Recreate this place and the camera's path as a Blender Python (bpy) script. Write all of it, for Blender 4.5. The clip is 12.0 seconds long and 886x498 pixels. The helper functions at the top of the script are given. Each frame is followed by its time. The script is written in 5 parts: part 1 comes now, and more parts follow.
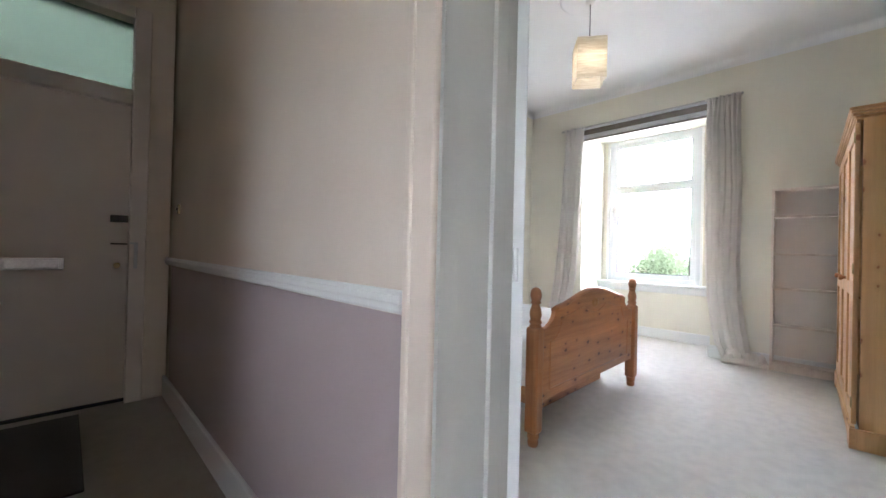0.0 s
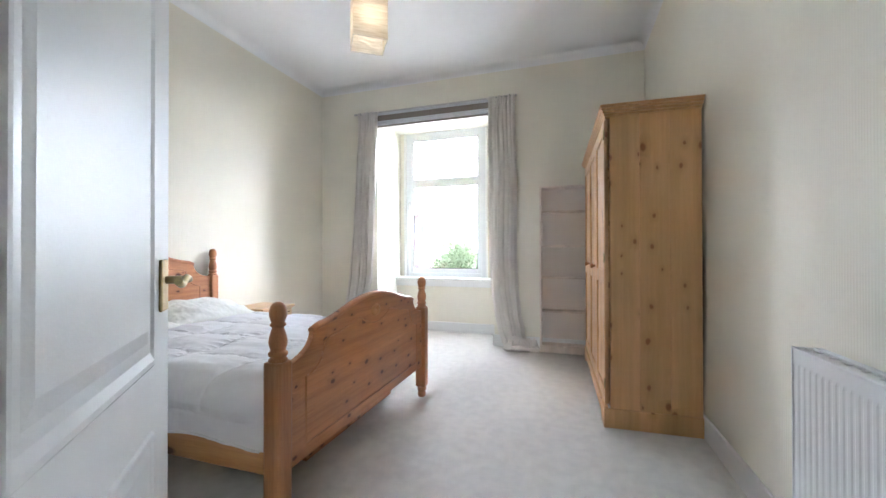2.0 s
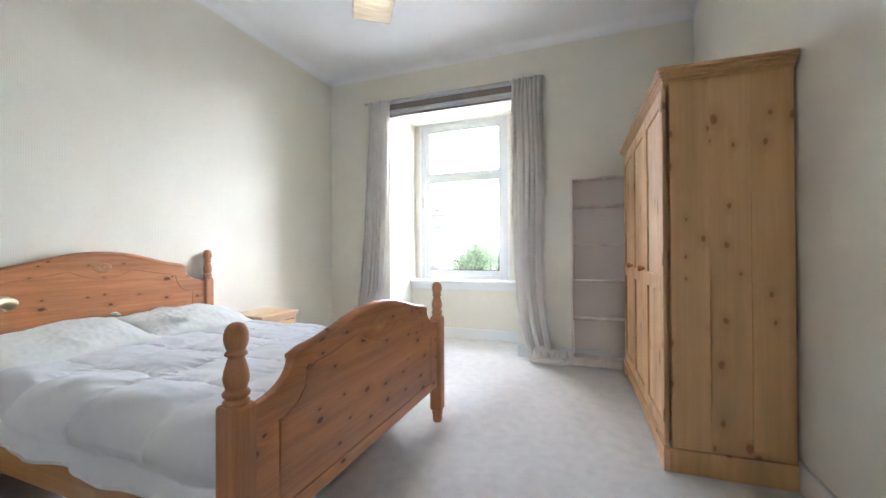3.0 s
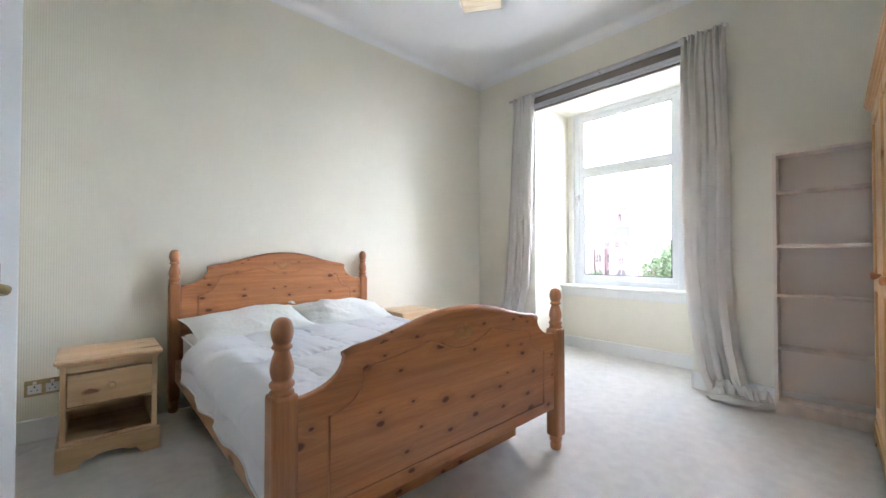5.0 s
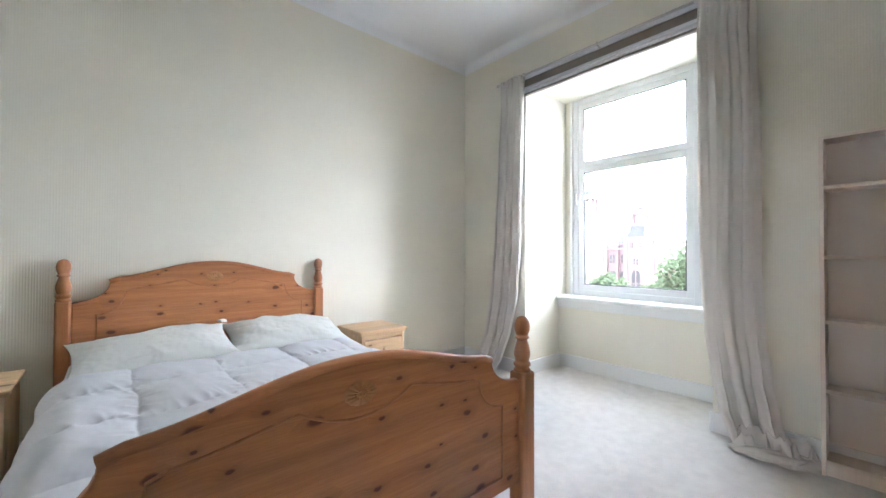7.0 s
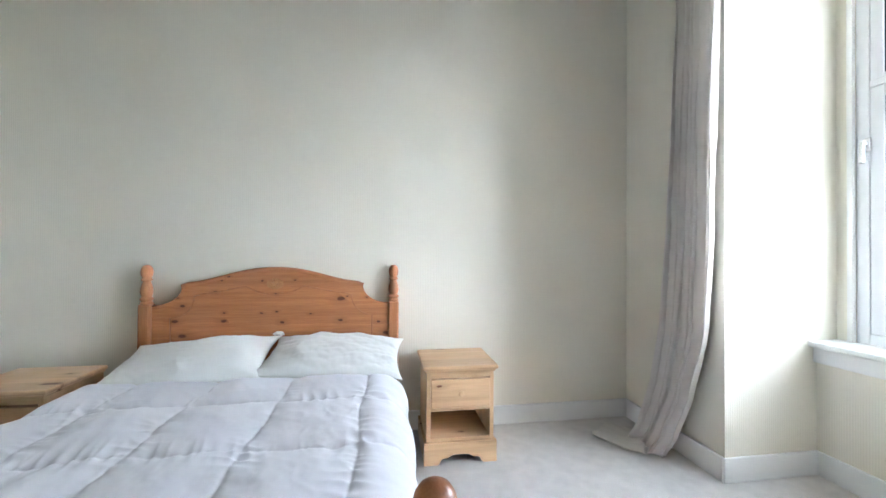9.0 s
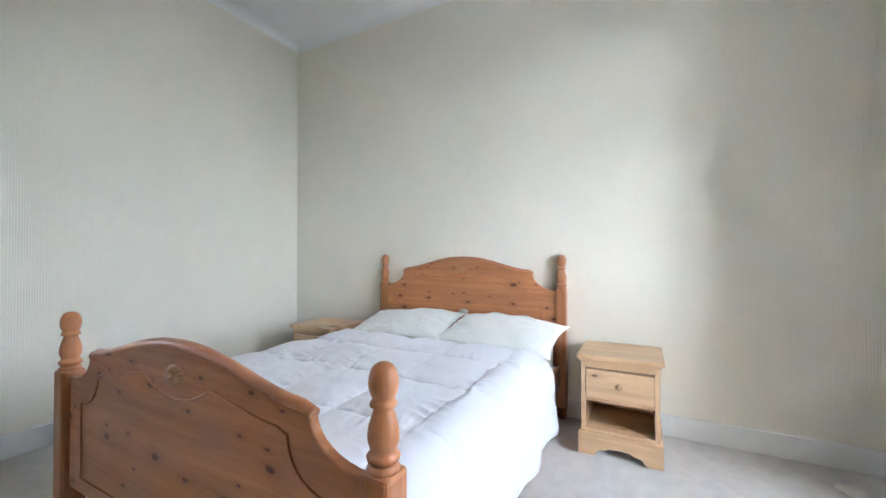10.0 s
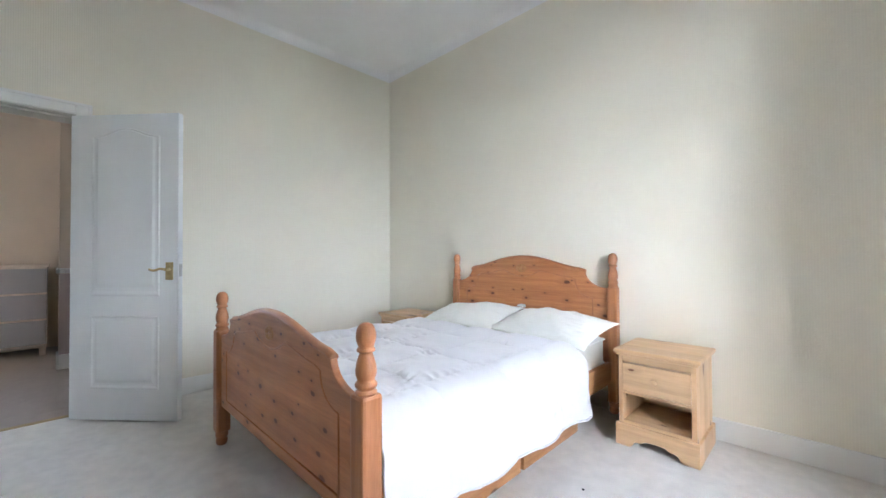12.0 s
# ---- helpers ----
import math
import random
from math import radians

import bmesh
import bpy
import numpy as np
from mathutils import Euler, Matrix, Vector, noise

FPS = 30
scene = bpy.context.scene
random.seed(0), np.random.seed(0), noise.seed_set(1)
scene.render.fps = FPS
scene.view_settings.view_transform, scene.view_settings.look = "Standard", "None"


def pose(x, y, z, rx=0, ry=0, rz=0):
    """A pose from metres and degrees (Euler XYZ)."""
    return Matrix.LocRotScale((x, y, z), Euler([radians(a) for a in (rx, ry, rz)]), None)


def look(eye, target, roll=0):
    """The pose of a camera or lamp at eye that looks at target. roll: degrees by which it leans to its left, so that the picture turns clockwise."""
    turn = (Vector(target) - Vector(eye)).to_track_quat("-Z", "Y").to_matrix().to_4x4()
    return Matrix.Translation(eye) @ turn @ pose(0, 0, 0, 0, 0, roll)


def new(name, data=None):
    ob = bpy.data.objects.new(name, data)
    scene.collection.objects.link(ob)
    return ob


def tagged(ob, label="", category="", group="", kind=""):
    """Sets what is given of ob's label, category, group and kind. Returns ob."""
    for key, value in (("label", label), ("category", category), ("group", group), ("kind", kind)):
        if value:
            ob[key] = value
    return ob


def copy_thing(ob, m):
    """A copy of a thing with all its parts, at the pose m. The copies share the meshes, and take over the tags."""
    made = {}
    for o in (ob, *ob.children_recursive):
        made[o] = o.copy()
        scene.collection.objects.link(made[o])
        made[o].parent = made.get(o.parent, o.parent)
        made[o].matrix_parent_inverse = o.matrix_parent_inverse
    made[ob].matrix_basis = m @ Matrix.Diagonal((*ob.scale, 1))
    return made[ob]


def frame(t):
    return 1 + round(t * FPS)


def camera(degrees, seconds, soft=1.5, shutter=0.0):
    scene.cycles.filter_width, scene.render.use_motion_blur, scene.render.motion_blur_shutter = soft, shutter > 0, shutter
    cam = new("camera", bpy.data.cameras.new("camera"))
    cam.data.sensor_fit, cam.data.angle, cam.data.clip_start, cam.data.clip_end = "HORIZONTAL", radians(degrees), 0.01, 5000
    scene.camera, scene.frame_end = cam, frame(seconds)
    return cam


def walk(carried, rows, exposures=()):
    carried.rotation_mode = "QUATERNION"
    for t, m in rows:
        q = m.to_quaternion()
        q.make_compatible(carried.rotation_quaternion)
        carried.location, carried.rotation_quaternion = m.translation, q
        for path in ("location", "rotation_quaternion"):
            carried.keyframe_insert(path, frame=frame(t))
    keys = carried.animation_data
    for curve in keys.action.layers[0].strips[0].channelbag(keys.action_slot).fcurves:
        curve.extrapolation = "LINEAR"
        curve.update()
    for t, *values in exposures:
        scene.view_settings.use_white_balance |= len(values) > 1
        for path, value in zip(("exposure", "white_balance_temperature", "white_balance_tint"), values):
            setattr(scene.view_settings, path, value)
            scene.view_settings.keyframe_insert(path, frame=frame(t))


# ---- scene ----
# camera and walk
cam = camera(98.4, 12.0)
PATH = [
    (0, (1.735, 0.53, 1.038), (3.14, 1.953, 1.054), 1.4),
    (0.5, (1.824, 0.467, 1.034), (3.543, 1.489, 1.056), 0.9),
    (1, (1.964, 0.51, 1.047), (3.826, 1.239, 1.061), 0.4),
    (1.5, (2.195, 0.561, 1.047), (4.092, 1.193, 1.056), -0.0),
    (2, (2.421, 0.647, 1.041), (4.323, 1.267, 1.054), -0.1),
    (2.5, (2.638, 0.729, 1.044), (4.539, 1.35, 1.059), -0.1),
    (3, (2.804, 0.775, 1.043), (4.674, 1.484, 1.057), -0.3),
    (3.5, (2.938, 0.75, 1.033), (4.699, 1.697, 1.051), -0.3),
    (3.7, (2.986, 0.732, 1.035), (4.681, 1.794, 1.055), -0.6),
    (5.3, (3.186, 0.514, 1.036), (4.517, 2.007, 1.062), -0.0),
    (5.5, (3.206, 0.503, 1.044), (4.532, 2.0, 1.067), -0.1),
    (6, (3.284, 0.499, 1.044), (4.609, 1.996, 1.068), 0.1),
    (6.5, (3.487, 0.561, 1.07), (4.806, 2.065, 1.092), 0.0),
    (6.7, (3.593, 0.608, 1.083), (4.909, 2.114, 1.109), 0.1),
    (8.5, (4.68, 1.169, 1.158), (5.514, 2.988, 1.175), 0.3),
    (9, (4.935, 1.163, 1.15), (5.234, 3.141, 1.166), 0.3),
    (9.5, (5.204, 1.088, 1.123), (4.842, 3.055, 1.142), 0.2),
    (10, (5.463, 1.021, 1.076), (4.537, 2.794, 1.1), 0.0),
    (10.5, (5.698, 0.995, 1.051), (4.435, 2.546, 1.075), -0.2),
    (11, (5.853, 0.986, 1.052), (4.471, 2.432, 1.075), -0.3),
    (11.5, (5.936, 0.982, 1.05), (4.534, 2.408, 1.085), -0.3),
    (12, (5.989, 0.987, 1.063), (4.581, 2.407, 1.093), -0.3),
]
walk(cam, [(t, look(eye, target, roll)) for t, eye, target, roll in PATH], exposures=[(0, 5.5, 5700, 12), (3.5, 5.42, 5600, 11), (6.0, 5.32, 5600, 11), (8.5, 5.14, 5450, 9), (10.5, 5.27, 5450, 10), (12, 5.28, 5600, 11)])

# ---- world, sun, exposure ----
SUN_EL, SUN_AZ = 17.5, -40.0     # the hazy sun, degrees above the horizon and from +x
world = bpy.data.worlds.new("sky")
scene.world = world
world.use_nodes = True
wn = world.node_tree
sky = wn.nodes.new("ShaderNodeTexSky")
sky.sky_type, sky.sun_disc = "NISHITA", False
sky.sun_elevation, sky.sun_rotation = radians(SUN_EL), radians(90 - SUN_AZ)
sky.air_density, sky.dust_density = 1.0, 0.35
wn.nodes["Background"].inputs["Strength"].default_value = 0.15
haze = wn.nodes.new("ShaderNodeHueSaturation")      # a bright overcast sky, nearly white
haze.inputs["Saturation"].default_value = 0.15
wn.links.new(sky.outputs["Color"], haze.inputs["Color"])
cloud = wn.nodes.new("ShaderNodeMix")               # an even layer of thin cloud over it
cloud.data_type = "RGBA"
cloud.inputs[0].default_value = 0.65
cloud.inputs[7].default_value = (5.0, 5.1, 5.2, 1)
wn.links.new(haze.outputs["Color"], cloud.inputs[6])
wn.links.new(cloud.outputs[2], wn.nodes["Background"].inputs["Color"])

sun = new("sun", bpy.data.lights.new("sun", "SUN"))
sun.data.energy, sun.data.angle, sun.data.color = 0.014, radians(10), (1.0, 0.97, 0.93)
az, el = radians(SUN_AZ), radians(SUN_EL)
sun.matrix_world = look((20 * math.cos(az), 20 * math.sin(az), 20 * math.tan(el)), (0, 0, 0))

# plan of the bedroom, metres
XW, XE, YS, YN, ZC = 2.49, 6.63, -0.085, 3.655, 3.11
HALL_X = 2.25                    # hall face of the door wall
DOOR_Y0, DOOR_Y1, DOOR_H = 0.215, 1.06, 1.995
REC_Y0, REC_Y1, REC_Z = 1.42, 2.86, 2.665   # window recess
WIN_X = 7.308


# ---- mesh helpers ----
def add_box(bm, x0, x1, y0, y1, z0, z1):
    m = Matrix.LocRotScale(((x0 + x1) / 2, (y0 + y1) / 2, (z0 + z1) / 2), None, (x1 - x0, y1 - y0, z1 - z0))
    return bmesh.ops.create_cube(bm, size=1.0, matrix=m)["verts"]


def soften(bm, width, segments=2):
    if width > 0:
        edges = [e for e in bm.edges if e.is_manifold and e.calc_face_angle(0) > 0.6]
        bmesh.ops.bevel(bm, geom=edges, offset=width, segments=segments, affect="EDGES", profile=0.5, clamp_overlap=True)
    return bm


def box(x0, x1, y0, y1, z0, z1, edge=0.003):
    bm = bmesh.new()
    add_box(bm, x0, x1, y0, y1, z0, z1)
    return soften(bm, edge)


def boxes(*dims, edge=0.0):
    bm = bmesh.new()
    for d in dims:
        add_box(bm, *d)
    return soften(bm, edge)


def lathe(profile, segments=28, smooth=True):
    """A turned solid from (radius, z) pairs, bottom to top."""
    bm = bmesh.new()
    rings = []
    for r, z in profile:
        rings.append([bm.verts.new((r * math.cos(2 * math.pi * i / segments), r * math.sin(2 * math.pi * i / segments), z)) for i in range(segments)])
    for a, b in zip(rings, rings[1:]):
        for i in range(segments):
            f = bm.faces.new((a[i], a[(i + 1) % segments], b[(i + 1) % segments], b[i]))
            f.smooth = smooth
    bm.faces.new(list(reversed(rings[0])))
    bm.faces.new(rings[-1])
    return bm


def prism(outline, y0, y1, edge=0.0):
    """An (x, z) outline, given clockwise or not, drawn out from y0 to y1."""
    bm = bmesh.new()
    f = bm.faces.new([bm.verts.new((x, y0, z)) for x, z in outline])
    r = bmesh.ops.extrude_face_region(bm, geom=[f])
    bmesh.ops.translate(bm, vec=(0, y1 - y0, 0), verts=[v for v in r["geom"] if isinstance(v, bmesh.types.BMVert)])
    bmesh.ops.recalc_face_normals(bm, faces=bm.faces)
    return soften(bm, edge)


def tube(points, radius, segments=8, smooth=True):
    """A round bar along a line of points."""
    bm = bmesh.new()
    pts = [Vector(p) for p in points]
    rings = []
    for i, p in enumerate(pts):
        d = (pts[min(i + 1, len(pts) - 1)] - pts[max(i - 1, 0)]).normalized()
        side = d.cross(Vector((0, 0, 1)) if abs(d.z) < 0.9 else Vector((1, 0, 0))).normalized()
        up = side.cross(d)
        rings.append([bm.verts.new(p + radius * (math.cos(a) * side + math.sin(a) * up)) for a in [2 * math.pi * k / segments for k in range(segments)]])
    for a, b in zip(rings, rings[1:]):
        for k in range(segments):
            bm.faces.new((a[k], a[(k + 1) % segments], b[(k + 1) % segments], b[k])).smooth = smooth
    bm.faces.new(list(reversed(rings[0])))
    bm.faces.new(rings[-1])
    bmesh.ops.recalc_face_normals(bm, faces=bm.faces)
    return bm


def sheet(nu, nv, place, smooth=True):
    """A grid of nu x nv quads; place(u, v) gives the point."""
    bm = bmesh.new()
    vs = [[bm.verts.new(place(i / nu, j / nv)) for i in range(nu + 1)] for j in range(nv + 1)]
    for j in range(nv):
        for i in range(nu):
            bm.faces.new((vs[j][i], vs[j][i + 1], vs[j + 1][i + 1], vs[j + 1][i])).smooth = smooth
    return bm


def moved(bm, m):
    bmesh.ops.transform(bm, matrix=m, verts=bm.verts)
    return bm


def joined(*bms):
    out = bmesh.new()
    for b in bms:
        me = bpy.data.meshes.new("tmp")
        b.to_mesh(me)
        out.from_mesh(me)
        b.free()
        bpy.data.meshes.remove(me)
    return out


def mesh_ob(name, bm, material):
    me = bpy.data.meshes.new(name)
    bm.to_mesh(me)
    bm.free()
    me.materials.append(material)
    return new(name, me)


def part(name, bm, material, parent, label=""):
    ob = mesh_ob(name, bm, material)
    ob.parent = parent
    return tagged(ob, label)


def thing(name, label, category, at=(0, 0, 0), turn=0, group=""):
    ob = new(name)
    ob.empty_display_size = 0.05
    ob.matrix_world = pose(*at, 0, 0, turn)
    return tagged(ob, label, category, group)


def fixed(name, bm, material, label, category):
    return tagged(mesh_ob(name, bm, material), label, category, kind="structure")


# ---- materials ----
def material(name, rough=0.6, metal=0.0):
    m = bpy.data.materials.new(name)
    m.use_nodes = True
    b = m.node_tree.nodes["Principled BSDF"]
    b.inputs["Roughness"].default_value, b.inputs["Metallic"].default_value = rough, metal
    return m, m.node_tree, b


def node(nt, kind, links=(), **values):
    n = nt.nodes.new(kind)
    for k, v in values.items():
        n.inputs[k.replace("_", " ")].default_value = v
    for socket, source in links:
        nt.links.new(source, n.inputs[socket])
    return n


def math_node(nt, op, a, b=0.0):
    n = nt.nodes.new("ShaderNodeMath")
    n.operation = op
    for i, v in enumerate((a, b)):
        if isinstance(v, (int, float)):
            n.inputs[i].default_value = v
        else:
            nt.links.new(v, n.inputs[i])
    return n.outputs[0]


def ramp(nt, source, *stops):
    n = nt.nodes.new("ShaderNodeValToRGB")
    while len(n.color_ramp.elements) < len(stops):
        n.color_ramp.elements.new(0.5)
    for e, (p, c) in zip(n.color_ramp.elements, stops):
        e.position, e.color = p, (*c, 1) if not isinstance(c, (int, float)) else (c, c, c, 1)
    nt.links.new(source, n.inputs[0])
    return n.outputs[0]


def mix(nt, factor, a, b, kind="MIX"):
    n = nt.nodes.new("ShaderNodeMix")
    n.data_type, n.blend_type = "RGBA", kind
    for i, v in ((0, factor), (6, a), (7, b)):
        if isinstance(v, (int, float)):
            n.inputs[i].default_value = v
        elif isinstance(v, tuple):
            n.inputs[i].default_value = (*v, 1)
        else:
            nt.links.new(v, n.inputs[i])
    return n.outputs[2]


def bump(nt, b, height, distance, strength=1.0):
    n = node(nt, "ShaderNodeBump", [("Height", height)], Distance=distance, Strength=strength)
    nt.links.new(n.outputs[0], b.inputs["Normal"])


def coords(nt):
    return nt.nodes.new("ShaderNodeTexCoord").outputs["Object"]


def noise_tex(nt, vec, scale, detail=4, rough=0.55):
    return node(nt, "ShaderNodeTexNoise", [("Vector", vec)], Scale=scale, Detail=detail, Roughness=rough).outputs["Fac"]


def painted(name, colour, rough=0.45, mottle=0.06, grain=60, depth=0.0006):
    """Paint with faint cloudy wear and a brushed or rolled grain."""
    m, nt, b = material(name, rough)
    c = coords(nt)
    big, fine = noise_tex(nt, c, 1.7, 3), noise_tex(nt, c, grain, 3)
    dark = tuple(v * (1 - 2 * mottle) for v in colour)
    nt.links.new(mix(nt, ramp(nt, big, (0.3, 0.0), (0.7, 1.0)), dark, colour), b.inputs["Base Color"])
    bump(nt, b, fine, depth, 0.6)
    return m


def wallpaper(name, colour, pitch=0.011):
    """Ribbed wallpaper: fine upright ridges, with faint seams of width and stains."""
    m, nt, b = material(name, 0.62)
    c = coords(nt)
    s = node(nt, "ShaderNodeSeparateXYZ", [("Vector", c)])
    along = math_node(nt, "ADD", s.outputs["X"], s.outputs["Y"])
    jitter = math_node(nt, "MULTIPLY", noise_tex(nt, node(nt, "ShaderNodeCombineXYZ", [("X", along)]).outputs[0], 9, 2), 0.03)
    wave = math_node(nt, "SINE", math_node(nt, "MULTIPLY", math_node(nt, "ADD", along, jitter), 2 * math.pi / pitch))
    grain = noise_tex(nt, c, 140, 3)
    height = math_node(nt, "ADD", math_node(nt, "MULTIPLY", wave, 0.5), math_node(nt, "MULTIPLY", grain, 0.5))
    big = noise_tex(nt, c, 1.1, 4)
    base = mix(nt, ramp(nt, big, (0.35, 0.0), (0.7, 1.0)), tuple(v * 0.94 for v in colour), colour)
    lines = ramp(nt, wave, (0.0, 0.972), (1.0, 1.0))
    nt.links.new(mix(nt, 1.0, base, lines, "MULTIPLY"), b.inputs["Base Color"])
    bump(nt, b, height, 0.0010, 0.45)
    return m


def pine(name, light, dark, knot, grain="X", cross="Z", knots=7.0, keep=0.45, rough=0.38, long=2.6, lacquer=0.0):
    """Lacquered pine: grain along one axis, darker late wood and brown knots."""
    m, nt, b = material(name, rough)
    c = coords(nt)
    info = nt.nodes.new("ShaderNodeObjectInfo").outputs["Random"]
    s = node(nt, "ShaderNodeSeparateXYZ", [("Vector", c)])
    other = [a for a in "XYZ" if a not in (grain, cross)][0]
    g, k = s.outputs[grain], s.outputs[cross]
    shift = math_node(nt, "MULTIPLY", info, 17.0)
    # knots, on a stretched cell pattern
    cell = node(nt, "ShaderNodeCombineXYZ", [("X", math_node(nt, "ADD", math_node(nt, "MULTIPLY", g, long), shift)), ("Y", math_node(nt, "ADD", math_node(nt, "MULTIPLY", k, knots), shift))])
    wob = node(nt, "ShaderNodeVectorMath", [(0, cell.outputs[0])])
    wob.operation = "ADD"
    nz = node(nt, "ShaderNodeTexNoise", [("Vector", c)], Scale=35, Detail=2)
    sc = node(nt, "ShaderNodeVectorMath", [(0, nz.outputs["Color"])])
    sc.operation, sc.inputs[1].default_value = "MULTIPLY", (0.05, 0.1, 0)
    nt.links.new(sc.outputs[0], wob.inputs[1])
    vor = nt.nodes.new("ShaderNodeTexVoronoi")
    vor.voronoi_dimensions = "2D"
    vor.inputs["Scale"].default_value = 1.0
    nt.links.new(wob.outputs[0], vor.inputs["Vector"])
    pick = node(nt, "ShaderNodeSeparateColor", [("Color", vor.outputs["Color"])])
    has = math_node(nt, "GREATER_THAN", pick.outputs[0], 1 - keep)
    size = math_node(nt, "MULTIPLY_ADD", math_node(nt, "POWER", pick.outputs[1], 2.0), 0.11)
    size.node.inputs[2].default_value = 0.05
    near = math_node(nt, "DIVIDE", vor.outputs["Distance"], size)
    spot = math_node(nt, "MULTIPLY", ramp(nt, near, (0.55, 1.0), (1.0, 0.0)), has)
    halo = math_node(nt, "MULTIPLY", ramp(nt, math_node(nt, "MULTIPLY", near, 0.3), (0.2, 1.0), (1.0, 0.0)), has)
    # grain lines, bent round the knots
    bent = math_node(nt, "ADD", k, math_node(nt, "MULTIPLY", halo, 0.012))
    vec = node(nt, "ShaderNodeCombineXYZ", [("X", math_node(nt, "MULTIPLY", g, 1.1)), ("Y", math_node(nt, "ADD", math_node(nt, "MULTIPLY", bent, 26.0), shift)), ("Z", math_node(nt, "MULTIPLY", s.outputs[other], 26.0))])
    rings = noise_tex(nt, vec.outputs[0], 1.6, 5, 0.6)
    fine = noise_tex(nt, vec.outputs[0], 14.0, 3, 0.6)
    wide = noise_tex(nt, node(nt, "ShaderNodeCombineXYZ", [("X", math_node(nt, "MULTIPLY", g, 0.3)), ("Y", math_node(nt, "MULTIPLY", k, 7.0)), ("Z", shift)]).outputs[0], 1.0, 2)
    tone = math_node(nt, "ADD", math_node(nt, "MULTIPLY", rings, 0.65), math_node(nt, "MULTIPLY", fine, 0.35))
    body = mix(nt, ramp(nt, tone, (0.36, 0.0), (0.64, 1.0)), dark, light)
    body = mix(nt, 1.0, body, ramp(nt, wide, (0.3, 0.80), (0.7, 1.10)), "MULTIPLY")
    body = mix(nt, math_node(nt, "MULTIPLY", halo, 0.45), body, tuple(0.6 * d + 0.25 * q for d, q in zip(dark, knot)))
    nt.links.new(mix(nt, math_node(nt, "MULTIPLY", spot, 0.9), body, knot), b.inputs["Base Color"])
    nt.links.new(ramp(nt, noise_tex(nt, c, 6, 3), (0.3, max(0.31, rough - 0.06)), (0.7, max(0.31, rough) + 0.12)), b.inputs["Roughness"])
    b.inputs["Coat Weight"].default_value, b.inputs["Coat Roughness"].default_value = lacquer, 0.18
    bump(nt, b, tone, 0.0008, 0.35)
    return m


def cloth(name, colour, weave=900, rough=0.95, mottle=0.05, sheen=0.2, through_it=0.0):
    m, nt, b = material(name, rough)
    c = coords(nt)
    big, mid, fine = noise_tex(nt, c, 3, 4), noise_tex(nt, c, 45, 4), noise_tex(nt, c, weave, 2)
    col = mix(nt, ramp(nt, big, (0.3, 0.0), (0.7, 1.0)), tuple(v * (1 - 2 * mottle) for v in colour), colour)
    nt.links.new(col, b.inputs["Base Color"])
    b.inputs["Sheen Weight"].default_value = sheen
    bump(nt, b, math_node(nt, "ADD", math_node(nt, "MULTIPLY", mid, 0.5), math_node(nt, "MULTIPLY", fine, 0.3)), 0.0010, 0.25)
    if through_it:
        t = node(nt, "ShaderNodeBsdfTranslucent", [("Color", col)])
        mixed = node(nt, "ShaderNodeMixShader", [(1, b.outputs[0]), (2, t.outputs[0])], Fac=through_it)
        nt.links.new(mixed.outputs[0], nt.nodes["Material Output"].inputs["Surface"])
    return m


def carpet(name, colour, tuft=260):
    m, nt, b = material(name, 1.0)
    c = coords(nt)
    big, mid, fine, tiny = noise_tex(nt, c, 1.3, 4), noise_tex(nt, c, 14, 4), noise_tex(nt, c, tuft, 3), noise_tex(nt, c, 900, 2)
    a = mix(nt, ramp(nt, big, (0.3, 0.0), (0.72, 1.0)), tuple(v * 0.91 for v in colour), colour)
    a = mix(nt, 1.0, a, ramp(nt, mid, (0.32, 0.90), (0.62, 1.0)), "MULTIPLY")
    a = mix(nt, 1.0, a, ramp(nt, fine, (0.3, 0.86), (0.62, 1.03)), "MULTIPLY")
    nt.links.new(a, b.inputs["Base Color"])
    b.inputs["Sheen Weight"].default_value = 0.15
    bump(nt, b, math_node(nt, "ADD", fine, math_node(nt, "MULTIPLY", tiny, 0.5)), 0.006, 0.7)
    return m


def plain(name, colour, rough=0.5, metal=0.0, mottle=0.1, scale=30):
    m, nt, b = material(name, rough, metal)
    c = coords(nt)
    nt.links.new(mix(nt, ramp(nt, noise_tex(nt, c, scale, 4), (0.3, 0.0), (0.7, 1.0)), tuple(v * (1 - mottle) for v in colour), colour), b.inputs["Base Color"])
    nt.links.new(ramp(nt, noise_tex(nt, c, scale * 2, 3), (0.3, max(0.31, rough - 0.08)), (0.7, max(0.34, rough) + 0.08)), b.inputs["Roughness"])
    return m


CREAM = wallpaper("cream_ribbed_wallpaper", (0.885, 0.845, 0.725))
CEIL = painted("white_ceiling_paint", (0.90, 0.90, 0.895), 0.8, 0.02)
WHITE = painted("white_gloss_paint", (0.86, 0.86, 0.84), 0.38, 0.025, 45, 0.0004)
DOORWHITE = painted("white_door_paint", (0.80, 0.815, 0.815), 0.38, 0.03, 160, 0.0005)
# white paint darkened so that the doorway lining looks shaded
DIMWHITE = painted("shade_dimmed_white_paint", (0.60, 0.595, 0.555), 0.45, 0.05, 45, 0.0005)
UPVC = painted("white_window_plastic", (0.70, 0.715, 0.735), 0.36, 0.02, 30, 0.0001)
RADWHITE = painted("white_radiator_enamel", (0.80, 0.80, 0.80), 0.36, 0.03, 30, 0.0002)
HALLUP = painted("hall_cream_paint", (0.79, 0.69, 0.59), 0.7, 0.05, 90)
